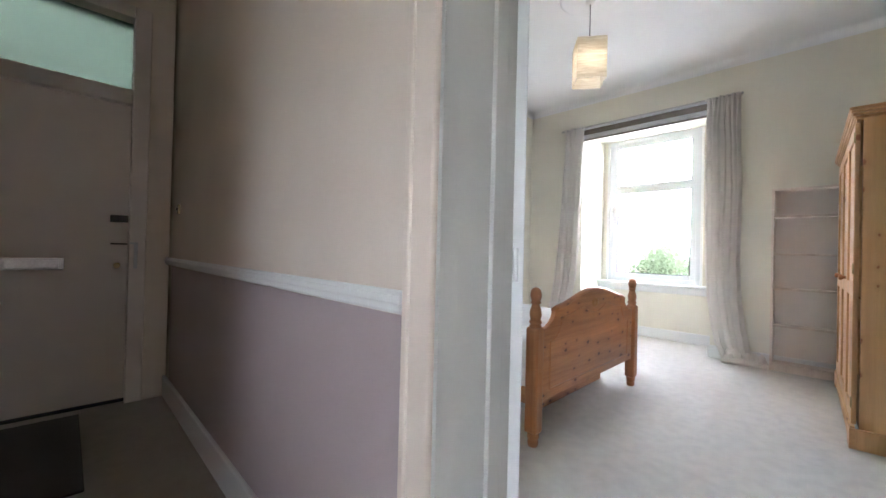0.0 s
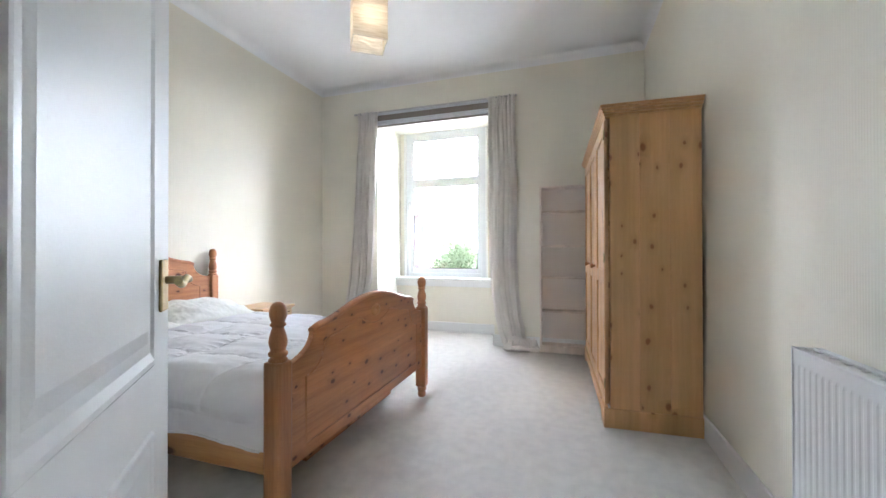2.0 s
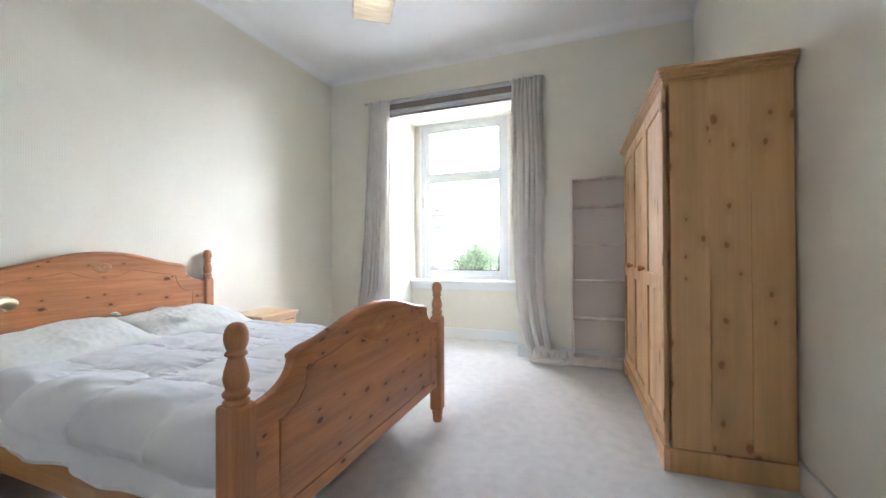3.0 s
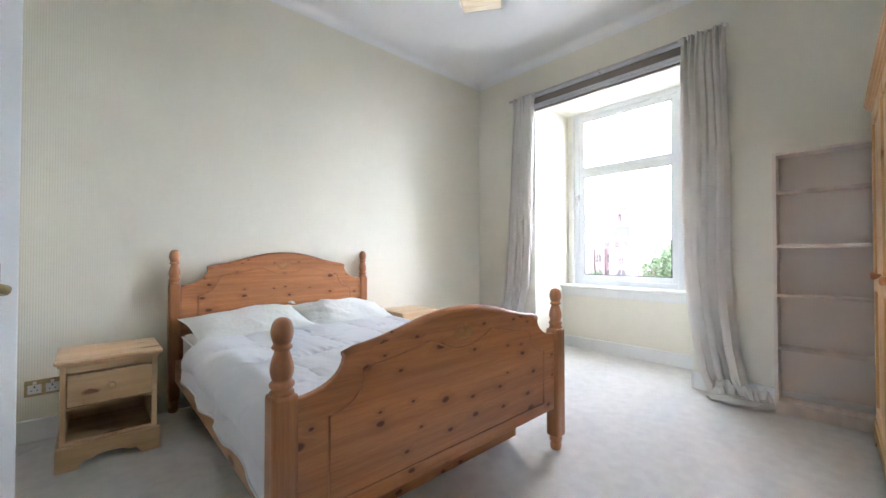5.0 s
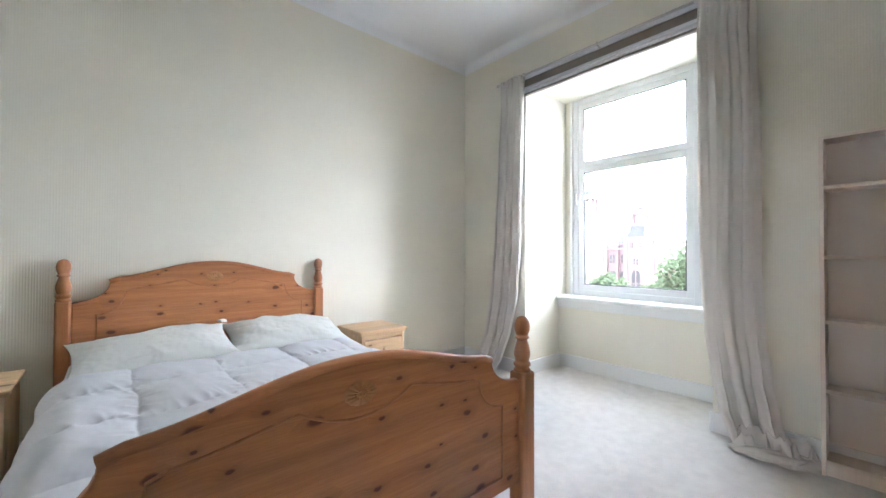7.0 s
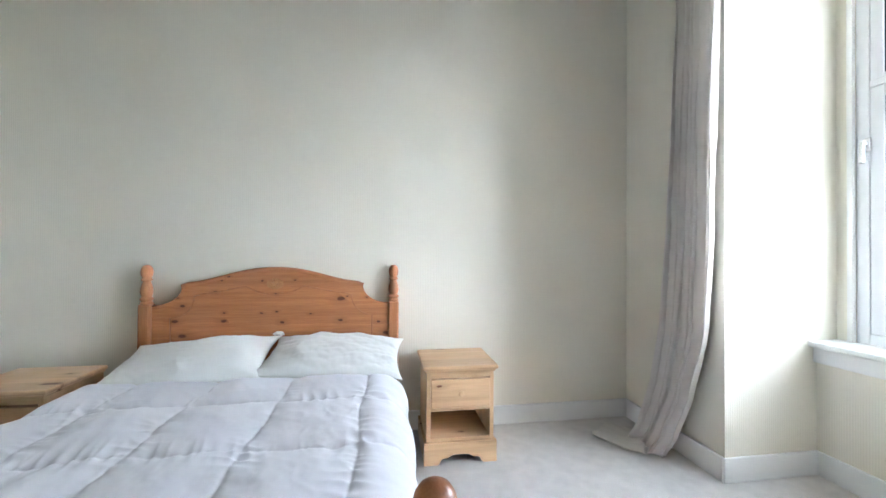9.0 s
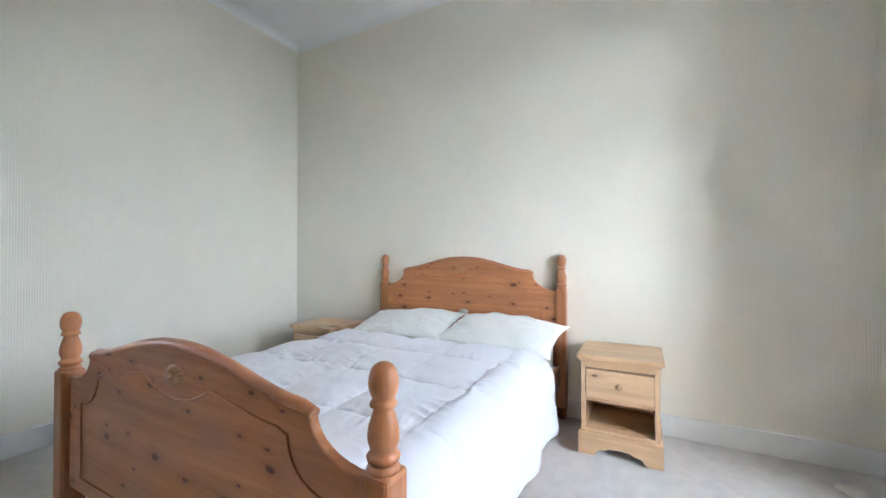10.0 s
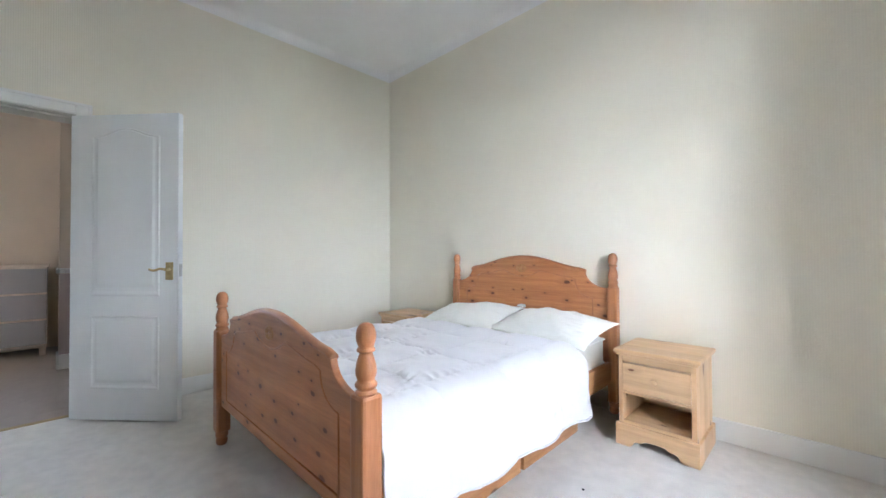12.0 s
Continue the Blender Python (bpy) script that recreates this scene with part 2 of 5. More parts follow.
HALLLOW = painted("hall_mauve_paint", (0.50, 0.42, 0.415), 0.7, 0.05, 90)
FRONTDOOR = painted("front_door_paint", (0.76, 0.68, 0.62), 0.45, 0.05, 40)
CARPET = carpet("cream_carpet", (0.86, 0.825, 0.785))
HALLCARPET = carpet("taupe_hall_carpet", (0.46, 0.39, 0.345))
MAT = carpet("dark_coir_mat", (0.055, 0.045, 0.045), 180)
BEDWOOD = pine("bed_pine_lengthwise", (0.565, 0.25, 0.105), (0.40, 0.158, 0.063), (0.10, 0.027, 0.018), "X", "Z", 10.0, 0.86, 0.32, 5.4, 0.1)
BEDPOST = pine("bed_pine_upright", (0.51, 0.22, 0.092), (0.37, 0.145, 0.056), (0.075, 0.022, 0.012), "Z", "X", 5.0, 0.0, 0.3, 2.6, 0.15)
BEDRAIL = pine("bed_pine_rail", (0.56, 0.29, 0.12), (0.42, 0.19, 0.075), (0.08, 0.025, 0.012), "Y", "Z", 7.0, 0.35, 0.36)
WARDSIDE = pine("wardrobe_pine_side", (0.79, 0.49, 0.23), (0.71, 0.415, 0.185), (0.40, 0.16, 0.065), "Z", "Y", 8.0, 0.72, 0.42, 5.0)
WARDFRONT = pine("wardrobe_pine_front", (0.74, 0.45, 0.22), (0.64, 0.36, 0.16), (0.30, 0.105, 0.045), "Z", "X", 7.0, 0.4, 0.34)
WARDLONG = pine("wardrobe_pine_lengthwise", (0.73, 0.44, 0.21), (0.64, 0.36, 0.16), (0.30, 0.105, 0.045), "X", "Z", 8.0, 0.3, 0.42)
STANDLONG = pine("bedside_pine_lengthwise", (0.77, 0.53, 0.295), (0.63, 0.40, 0.225), (0.16, 0.05, 0.02), "X", "Y", 7.0, 0.3, 0.4)
STANDFRONT = pine("bedside_pine_front", (0.77, 0.53, 0.295), (0.64, 0.41, 0.23), (0.16, 0.05, 0.02), "X", "Z", 7.0, 0.25, 0.4)
STANDSIDE = pine("bedside_pine_upright", (0.76, 0.52, 0.285), (0.63, 0.40, 0.225), (0.16, 0.05, 0.02), "Z", "Y", 6.0, 0.25, 0.4)
BEECH = pine("pale_beech_laminate", (0.84, 0.745, 0.655), (0.77, 0.675, 0.59), (0.40, 0.32, 0.25), "Z", "Y", 4.0, 0.05, 0.5)
DUVET = cloth("white_quilt_cotton", (0.76, 0.76, 0.805), 900, 0.9, 0.02, 0.3)
LINEN = cloth("white_pillow_cotton", (0.82, 0.83, 0.80), 900, 0.9, 0.02, 0.3)
MATTRESS = cloth("mattress_ticking", (0.74, 0.73, 0.68), 300, 0.9, 0.04, 0.2)
CURTAIN = cloth("oatmeal_curtain_cotton", (0.86, 0.82, 0.77), 700, 0.95, 0.03, 0.2, 0.28)
BACKBOARD = painted("pale_backboard", (0.86, 0.79, 0.725), 0.6, 0.03)
BLIND = cloth("brown_blind_fabric", (0.27, 0.235, 0.205), 500, 0.9, 0.05)
BRASS = plain("worn_brass", (0.55, 0.43, 0.23), 0.34, 1.0, 0.25, 60)
STEEL = plain("brushed_steel", (0.6, 0.6, 0.6), 0.3, 1.0, 0.15, 80)
ROD = plain("pale_metal_rod", (0.62, 0.60, 0.58), 0.35, 0.5, 0.1, 60)
BLACK = plain("black_plastic", (0.02, 0.02, 0.022), 0.4)
SOCKETWHITE = plain("white_socket_plastic", (0.8, 0.8, 0.78), 0.3, 0.0, 0.04)
CABLE = plain("white_cable_plastic", (0.75, 0.75, 0.74), 0.4, 0.0, 0.05)
SHELFWHITE = painted("grey_white_drawer_paint", (0.50, 0.50, 0.52), 0.5, 0.05)

GLASS, gnt, gb = material("window_glass", 0.0)
gb.inputs["Transmission Weight"].default_value, gb.inputs["IOR"].default_value = 1.0, 1.1
FROST, fnt, fb = material("green_frosted_glass", 0.35)
fb.inputs["Transmission Weight"].default_value, fb.inputs["Base Color"].default_value = 1.0, (0.07, 0.108, 0.094, 1)

SHADE, snt, sb = material("cream_paper_shade", 0.8)
sc = coords(snt)
ss = node(snt, "ShaderNodeSeparateXYZ", [("Vector", sc)])
sv = node(snt, "ShaderNodeCombineXYZ", [("X", ss.outputs["X"]), ("Y", ss.outputs["Y"]), ("Z", math_node(snt, "MULTIPLY", ss.outputs["Z"], 14.0))])
crease = noise_tex(snt, sv.outputs[0], 7, 4)
scol = mix(snt, ramp(snt, crease, (0.35, 0.0), (0.65, 1.0)), (0.66, 0.59, 0.47), (0.83, 0.78, 0.68))
snt.links.new(scol, sb.inputs["Base Color"])
bump(snt, sb, crease, 0.004, 0.6)
st = node(snt, "ShaderNodeBsdfTranslucent", [("Color", scol)])
sm = node(snt, "ShaderNodeMixShader", [(1, sb.outputs[0]), (2, st.outputs[0])], Fac=0.55)
snt.links.new(sm.outputs[0], snt.nodes["Material Output"].inputs["Surface"])

BULB, bnt, bb = material("lit_bulb", 0.3)
bb.inputs["Emission Color"].default_value, bb.inputs["Emission Strength"].default_value = (1.0, 0.79, 0.56, 1), 0.65

SAND = painted("sooty_red_sandstone", (0.22, 0.155, 0.15), 0.9, 0.12, 3, 0.02)
SLATE = painted("grey_slate", (0.05, 0.048, 0.06), 0.7, 0.1, 4, 0.02)
DARKPANE = plain("dark_far_window", (0.05, 0.045, 0.045), 0.15)
# pale grey of the added sheet that reflects daylight onto the ceiling
BOUNCE = painted("pale_bounce_sheet", (0.43, 0.41, 0.395), 0.9, 0.1, 2, 0.02)
GRASS = painted("park_grass", (0.11, 0.13, 0.075), 1.0, 0.15, 2, 0.05)
BARK = painted("brown_bark", (0.12, 0.085, 0.06), 0.95, 0.15, 8, 0.02)
LEAF = painted("green_leaves", (0.10, 0.13, 0.07), 0.8, 0.25, 3, 0.0)
lnt = LEAF.node_tree
lt = node(lnt, "ShaderNodeBsdfTranslucent", Color=(0.14, 0.165, 0.09, 1))
lm = node(lnt, "ShaderNodeMixShader", [(1, lnt.nodes["Principled BSDF"].outputs[0]), (2, lt.outputs[0])], Fac=0.5)
lnt.links.new(lm.outputs[0], lnt.nodes["Material Output"].inputs["Surface"])

# ---- the large structure ----
SK_H, SK_T = 0.125, 0.016
fixed("floor", boxes((2.40, 7.6, -0.3, 3.9, -0.12, 0.0)), CARPET, "cream wool carpet, slightly trodden, over the bedroom", "carpet")
fixed("floor_hall", boxes((-0.9, 2.40, -0.9, 4.0, -0.12, -0.002)), HALLCARPET, "taupe carpet in the dim hall", "carpet")
fixed("ceiling", boxes((2.25, 7.55, -0.3, 3.9, ZC, ZC + 0.15)), CEIL, "white painted bedroom ceiling", "ceiling")
fixed("ceiling_hall", boxes((-0.9, 2.25, -0.9, 4.0, ZC, ZC + 0.15)), CEIL, "white painted hall ceiling in shade", "ceiling")
fixed("wall_north", boxes((2.25, 7.55, YN, YN + 0.25, 0, ZC)), CREAM, "cream wall with finely ribbed wallpaper", "wall")
fixed("wall_south", boxes((2.25, 7.55, YS - 0.215, YS, 0, ZC)), CREAM, "cream ribbed wallpaper wall with a torn patch over the radiator", "wall")
fixed("wall_east", boxes((XE, 7.55, YS, REC_Y0, 0, ZC), (XE, 7.55, REC_Y1, YN, 0, ZC), (XE, 7.55, REC_Y0, REC_Y1, REC_Z, ZC),
                         (7.18, 7.55, REC_Y0, REC_Y1, 0, 0.665), (WIN_X, 7.55, REC_Y0, 1.655, 0.665, REC_Z), (WIN_X, 7.55, 2.775, REC_Y1, 0.665, REC_Z)),
      CREAM, "cream window wall with a deep recess down to the floor", "wall")
fixed("wall_west", boxes((HALL_X + 0.06, XW, DOOR_Y1 + 0.02, YN, 0, ZC), (HALL_X + 0.06, XW, YS, DOOR_Y0 - 0.02, 0, ZC), (HALL_X + 0.06, XW, DOOR_Y0 - 0.02, DOOR_Y1 + 0.02, DOOR_H + 0.02, ZC)),
      CREAM, "cream bedroom wall holding the doorway", "wall")
DADO = 0.90
fixed("wall_hall_upper", boxes((HALL_X, HALL_X + 0.06, DOOR_Y1 + 0.02, 3.76, DADO, ZC), (HALL_X, HALL_X + 0.06, -0.9, DOOR_Y0 - 0.02, DADO, ZC), (HALL_X, HALL_X + 0.06, DOOR_Y0 - 0.02, DOOR_Y1 + 0.02, DOOR_H + 0.02, ZC)),
      HALLUP, "beige painted hall wall above the dado rail", "wall")
fixed("wall_hall_lower", boxes((HALL_X, HALL_X + 0.06, DOOR_Y1 + 0.02, 3.76, 0, DADO), (HALL_X, HALL_X + 0.06, -0.9, DOOR_Y0 - 0.02, 0, DADO)),
      HALLLOW, "mauve painted hall wall below the dado rail", "wall")
FD_Y, FD_X0, FD_X1 = 3.76, 1.17, 2.03
fixed("wall_hall_north", boxes((0.67, FD_X0 - 0.09, FD_Y, FD_Y + 0.25, 0, ZC), (FD_X1 + 0.09, HALL_X + 0.06, FD_Y, FD_Y + 0.25, 0, ZC), (FD_X0 - 0.09, FD_X1 + 0.09, FD_Y, FD_Y + 0.25, 2.60, ZC)),
      HALLUP, "beige painted hall wall round the front door", "wall")
fixed("wall_hall_west", boxes((0.67, 0.87, 1.0, FD_Y, DADO, ZC)), HALLUP, "beige painted hall wall above the dado rail", "wall")
fixed("wall_hall_west_lower", boxes((0.67, 0.87, 1.0, FD_Y, 0, DADO)), HALLLOW, "mauve painted hall wall below the dado rail", "wall")
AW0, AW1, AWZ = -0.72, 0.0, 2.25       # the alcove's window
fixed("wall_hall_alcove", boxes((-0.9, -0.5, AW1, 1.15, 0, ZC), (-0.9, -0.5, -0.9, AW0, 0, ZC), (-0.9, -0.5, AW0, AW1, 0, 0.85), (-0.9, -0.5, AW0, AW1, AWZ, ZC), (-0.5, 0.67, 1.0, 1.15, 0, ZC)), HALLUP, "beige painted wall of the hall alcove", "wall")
fixed("wall_hall_south", boxes((-0.9, HALL_X, -1.1, -0.9, 0, ZC)), HALLUP, "beige painted end wall of the hall", "wall")

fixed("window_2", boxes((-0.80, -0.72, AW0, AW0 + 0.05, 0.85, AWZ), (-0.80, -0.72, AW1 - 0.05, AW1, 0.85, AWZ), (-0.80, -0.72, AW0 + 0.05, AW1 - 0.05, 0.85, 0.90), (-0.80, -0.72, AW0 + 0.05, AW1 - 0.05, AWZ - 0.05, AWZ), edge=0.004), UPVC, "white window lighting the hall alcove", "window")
# unseen landing box, added to dim the fanlight; a ceiling opening lights it
fixed("wall_landing", boxes((0.2, 0.4, 4.01, 6.2, 0, 3.6), (2.9, 3.1, 4.01, 6.2, 0, 3.6), (0.4, 2.9, 6.0, 6.2, 0, 3.6)), HALLUP, "assumed unseen landing wall, screening the fanlight from the sky", "wall")
fixed("ceiling_landing", boxes((0.2, 3.1, 4.01, 4.9, 3.6, 3.75), (0.2, 3.1, 5.5, 6.2, 3.6, 3.75), (0.2, 1.2, 4.9, 5.5, 3.6, 3.75), (2.1, 3.1, 4.9, 5.5, 3.6, 3.75)), CEIL, "assumed unseen landing ceiling, its opening sized to light the fanlight", "ceiling")
fixed("floor_landing", boxes((0.2, 3.1, 4.0, 6.2, -0.12, -0.002)), HALLCARPET, "assumed unseen landing floor", "floor")

# skirtings
def skirting(name, x0, x1, y0, y1, h=SK_H, m=None):
    return fixed(name, box(x0, x1, y0, y1, 0, h, 0.005), m or WHITE, "white painted skirting board", "skirting")


skirting("baseboard", XW, XE, YN - SK_T, YN)
skirting("baseboard", XW, XE, YS, YS + SK_T)
skirting("baseboard", XE - SK_T, XE, YS + SK_T, REC_Y0 - 0.0)
skirting("baseboard", XE - SK_T, XE, REC_Y1, YN - SK_T)
skirting("baseboard", XE - SK_T, 7.18, REC_Y1 - SK_T, REC_Y1)
skirting("baseboard", XE - SK_T, 7.18, REC_Y0, REC_Y0 + SK_T)
skirting("baseboard", 7.18 - SK_T, 7.18, REC_Y0 + SK_T, REC_Y1 - SK_T)
skirting("baseboard", XW, XW + SK_T, DOOR_Y1 + 0.1, YN - SK_T)
skirting("baseboard", HALL_X - 0.02, HALL_X, DOOR_Y1 + 0.1, FD_Y - 0.002, 0.14)
skirting("baseboard", 0.87, 0.888, 1.0, FD_Y - 0.002, 0.14)
skirting("baseboard", 0.67, 0.888, 0.982, 1.0, 0.14)


# coving: a quarter-hollow strip round the ceiling
def coving(name, x0, y0, x1, y1, inx, iny, r=0.075):
    bm = bmesh.new()
    ends = []
    for x, y in ((x0, y0), (x1, y1)):
        ends.append([bm.verts.new((x + inx * a, y + iny * a, ZC - 0.001 - b)) for a, b in [(0, 0), (0, r)] + [(r - r * math.cos(t), r - r * math.sin(t)) for t in [math.pi / 2 * k / 8 for k in range(1, 8)]] + [(r, 0)]])
    n = len(ends[0])
    for i in range(n):
        bm.faces.new((ends[0][i], ends[0][(i + 1) % n], ends[1][(i + 1) % n], ends[1][i])).smooth = False
    bm.faces.new(ends[0])
    bm.faces.new(list(reversed(ends[1])))
    bmesh.ops.recalc_face_normals(bm, faces=bm.faces)
    return fixed(name, bm, CEIL, "plain white plaster coving", "coving")


coving("trim_coving", XW, YN, XE, YN, 0, -1)
coving("trim_coving", XW, YS, XE, YS, 0, 1)
coving("trim_coving", XW, YS, XW, YN, 1, 0)
coving("trim_coving", XE, YS, XE, YN, -1, 0)

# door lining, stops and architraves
# lining and stops carry the shade of the doorway in their colour
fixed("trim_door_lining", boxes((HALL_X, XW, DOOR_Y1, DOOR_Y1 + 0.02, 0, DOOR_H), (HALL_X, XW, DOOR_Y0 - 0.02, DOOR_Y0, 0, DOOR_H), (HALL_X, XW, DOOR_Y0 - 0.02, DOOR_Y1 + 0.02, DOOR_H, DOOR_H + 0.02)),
      DIMWHITE, "white painted doorway lining, its colour darkened for shade", "door frame")
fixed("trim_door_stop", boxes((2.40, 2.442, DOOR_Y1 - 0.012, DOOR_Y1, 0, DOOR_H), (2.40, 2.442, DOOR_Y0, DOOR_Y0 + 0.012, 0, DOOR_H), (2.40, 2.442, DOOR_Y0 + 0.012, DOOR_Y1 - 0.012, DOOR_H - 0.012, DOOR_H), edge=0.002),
      DIMWHITE, "white painted door stop, its colour darkened for shade", "door frame")


def architrave(x0, x1, m):
    a, w = 0.006, 0.088
    bm = joined(box(x0, x1, DOOR_Y1 + a, DOOR_Y1 + w, 0, DOOR_H + w, 0.006), box(x0, x1, DOOR_Y0 - w, DOOR_Y0 - a, 0, DOOR_H + w, 0.006), box(x0, x1, DOOR_Y0 - a, DOOR_Y1 + a, DOOR_H + a, DOOR_H + w, 0.006),
                box(x0 - 0.006, x1 + 0.006, DOOR_Y1 + w - 0.022, DOOR_Y1 + w - 0.002, 0, DOOR_H + w - 0.002, 0.005),
                box(x0 - 0.006, x1 + 0.006, DOOR_Y0 - w + 0.002, DOOR_Y0 - w + 0.022, 0, DOOR_H + w - 0.002, 0.005),
                box(x0 - 0.006, x1 + 0.006, DOOR_Y0 - w + 0.022, DOOR_Y1 + w - 0.022, DOOR_H + w - 0.022, DOOR_H + w - 0.002, 0.005))
    return fixed("trim_architrave", bm, m, "moulded architrave round the bedroom doorway", "door frame")


architrave(XW, XW + 0.018, WHITE)
architrave(HALL_X - 0.018, HALL_X, HALLUP)
fixed("threshold", box(2.385, 2.425, DOOR_Y0, DOOR_Y1, -0.002, 0.006, 0.003), BRASS, "worn brass threshold strip between two carpets", "threshold")

# dado rail along the hall
def dado(x0, x1, y0, y1):
    return fixed("trim_dado_rail", joined(box(x0, x1, y0, y1, 0.905, 0.955, 0.008), box(x0 - (0.006 if x0 > 2 else 0), x1 + (0.006 if x0 < 2 else 0), y0, y1, 0.925, 0.945, 0.006)), WHITE, "white moulded dado rail", "dado rail")


dado(HALL_X - 0.022, HALL_X, DOOR_Y1 + 0.09, FD_Y)
dado(0.87, 0.892, 1.0, FD_Y)
dado(0.67, 0.87, 0.978, 1.0)

# ---- window ----
win = tagged(new("window_1"), "white plastic casement window with an open view of trees", "window", kind="structure")
WY0, WY1, WZ0, WZ1, F = 1.655, 2.775, 0.70, REC_Z, 0.055
part("window_frame", boxes((WIN_X, 7.36, WY0, WY0 + F, WZ0, WZ1), (WIN_X, 7.36, WY1 - F, WY1, WZ0, WZ1), (WIN_X, 7.36, WY0 + F, WY1 - F, WZ0, WZ0 + F), (WIN_X, 7.36, WY0 + F, WY1 - F, WZ1 - F, WZ1), (WIN_X, 7.36, WY0 + F, WY1 - F, 1.975, 2.012), edge=0.004), UPVC, win)


def sash(z0, z1):
    y0, y1, s = WY0 + F, WY1 - F, 0.055
    sb_ = part("sash", boxes((WIN_X + 0.005, 7.35, y0, y0 + s, z0, z1), (WIN_X + 0.005, 7.35, y1 - s, y1, z0, z1), (WIN_X + 0.005, 7.35, y0 + s, y1 - s, z0, z0 + s), (WIN_X + 0.005, 7.35, y0 + s, y1 - s, z1 - s, z1), edge=0.004), UPVC, win)
    part("gasket", boxes((7.322, 7.332, y0 + s, y0 + s + 0.009, z0 + s, z1 - s), (7.322, 7.332, y1 - s - 0.009, y1 - s, z0 + s, z1 - s), (7.322, 7.332, y0 + s, y1 - s, z0 + s, z0 + s + 0.009), (7.322, 7.332, y0 + s, y1 - s, z1 - s - 0.009, z1 - s)), BLACK, sb_, "thin black rubber gasket")
    pane = part("pane", boxes((7.333, 7.339, y0 + s - 0.01, y1 - s + 0.01, z0 + s - 0.01, z1 - s + 0.01)), GLASS, sb_)
    pane.visible_shadow = False
    return sb_


def fixed_pane(z0, z1):
    y0, y1 = WY0 + F, WY1 - F
    s = 0.052
    b_ = part("glazing_bead", boxes((WIN_X + 0.006, 7.35, y0, y0 + s, z0, z1), (WIN_X + 0.006, 7.35, y1 - s, y1, z0, z1), (WIN_X + 0.006, 7.35, y0 + s, y1 - s, z0, z0 + s * 0.4), (WIN_X + 0.006, 7.35, y0 + s, y1 - s, z1 - s, z1), edge=0.003), UPVC, win)
    part("gasket", boxes((7.322, 7.332, y0 + s, y0 + s + 0.009, z0 + 0.012, z1 - s), (7.322, 7.332, y1 - s - 0.009, y1 - s, z0 + 0.012, z1 - s), (7.322, 7.332, y0 + s, y1 - s, z1 - s - 0.010, z1 - s)), BLACK, b_, "thin black rubber gasket")
    pane = part("pane", boxes((7.333, 7.339, y0 + s - 0.01, y1 - s + 0.01, z0, z1 - s + 0.01)), GLASS, b_)
    pane.visible_shadow = False


sash(WZ0 + F, 1.975)
fixed_pane(2.012, WZ1 - F)
part("window_handle", joined(box(WIN_X - 0.012, WIN_X + 0.005, 2.712, 2.738, 1.66, 1.73, 0.004), box(WIN_X - 0.04, WIN_X - 0.012, 2.716, 2.734, 1.69, 1.712, 0.004), box(WIN_X - 0.045, WIN_X - 0.03, 2.714, 2.734, 1.60, 1.71, 0.005)), STEEL, win, "small satin window handle")
part("window_sill", box(7.12, WIN_X + 0.01, REC_Y0, REC_Y1, 0.667, 0.70, 0.008), WHITE, win, "white gloss painted timber sill")
part("sill_apron", box(7.155, 7.18, REC_Y0, REC_Y1, 0.585, 0.667, 0.004), WHITE, win, "white painted apron board under the sill")
part("window_lining", boxes((7.285, WIN_X, 2.775, 2.80, 0.70, REC_Z), (7.285, WIN_X, 1.63, 1.655, 0.70, REC_Z), edge=0.003), WHITE, win)

# ---- bedroom door, standing open ----
DW, DT, DH = 0.735, 0.04, 1.972
bedroom_door = thing("door_1", "white moulded two-panel door standing wide open", "door", (2.517, 1.045, 0.012), 41.3)
tagged(bedroom_door, kind="structure")


def arched(x0, x1, z0, z1, rise, n=14):
    """A panel outline with a shallow ogee head."""
    pts = [(x0, z0), (x1, z0), (x1, z1)]
    for k in range(1, n):
        s = k / n
        pts.append((x1 + (x0 - x1) * s, z1 + rise * (0.5 - 0.5 * math.cos(2 * math.pi * s)) ** 1.0))
    return pts + [(x0, z1)]


def panel_loft(outline, face, sgn):
    """A moulded panel: rings of the outline at stepped heights, closed by a flat field."""
    bm = bmesh.new()
    rings = [[bm.verts.new((x, face + sgn * h, z)) for x, z in (inset(outline, d) if d else outline)] for d, h in ((0.0, 0.0002), (0.004, 0.005), (0.010, 0.006), (0.020, 0.0015), (0.032, 0.0015), (0.048, 0.0055))]
    n = len(outline)
    for r0, r1 in zip(rings, rings[1:]):
        for i in range(n):
            bm.faces.new((r0[i], r0[(i + 1) % n], r1[(i + 1) % n], r1[i]))
    bm.faces.new(rings[-1])
    bmesh.ops.recalc_face_normals(bm, faces=bm.faces)
    return bm


def inset(outline, d):
    cx = sum(p[0] for p in outline) / len(outline)
    cz = sum(p[1] for p in outline) / len(outline)
    x0, x1 = min(p[0] for p in outline), max(p[0] for p in outline)
    z0, z1 = min(p[1] for p in outline), max(p[1] for p in outline)
    return [(cx + (x - cx) * (1 - 2 * d / (x1 - x0)), cz + (z - cz) * (1 - 2 * d / (z1 - z0))) for x, z in outline]


part("door_leaf", box(0, DW, 0, DT, 0, DH, 0.003), DOORWHITE, bedroom_door)
for face, sgn in ((0.0, -1), (DT, 1)):
    for outline in (arched(0.145, 0.612, 0.795, 1.825, 0.055), arched(0.145, 0.612, 0.20, 0.668, 0.0, 2)):
        part("door_panel", panel_loft(outline, face, sgn), DOORWHITE, bedroom_door, "raised moulded panel")


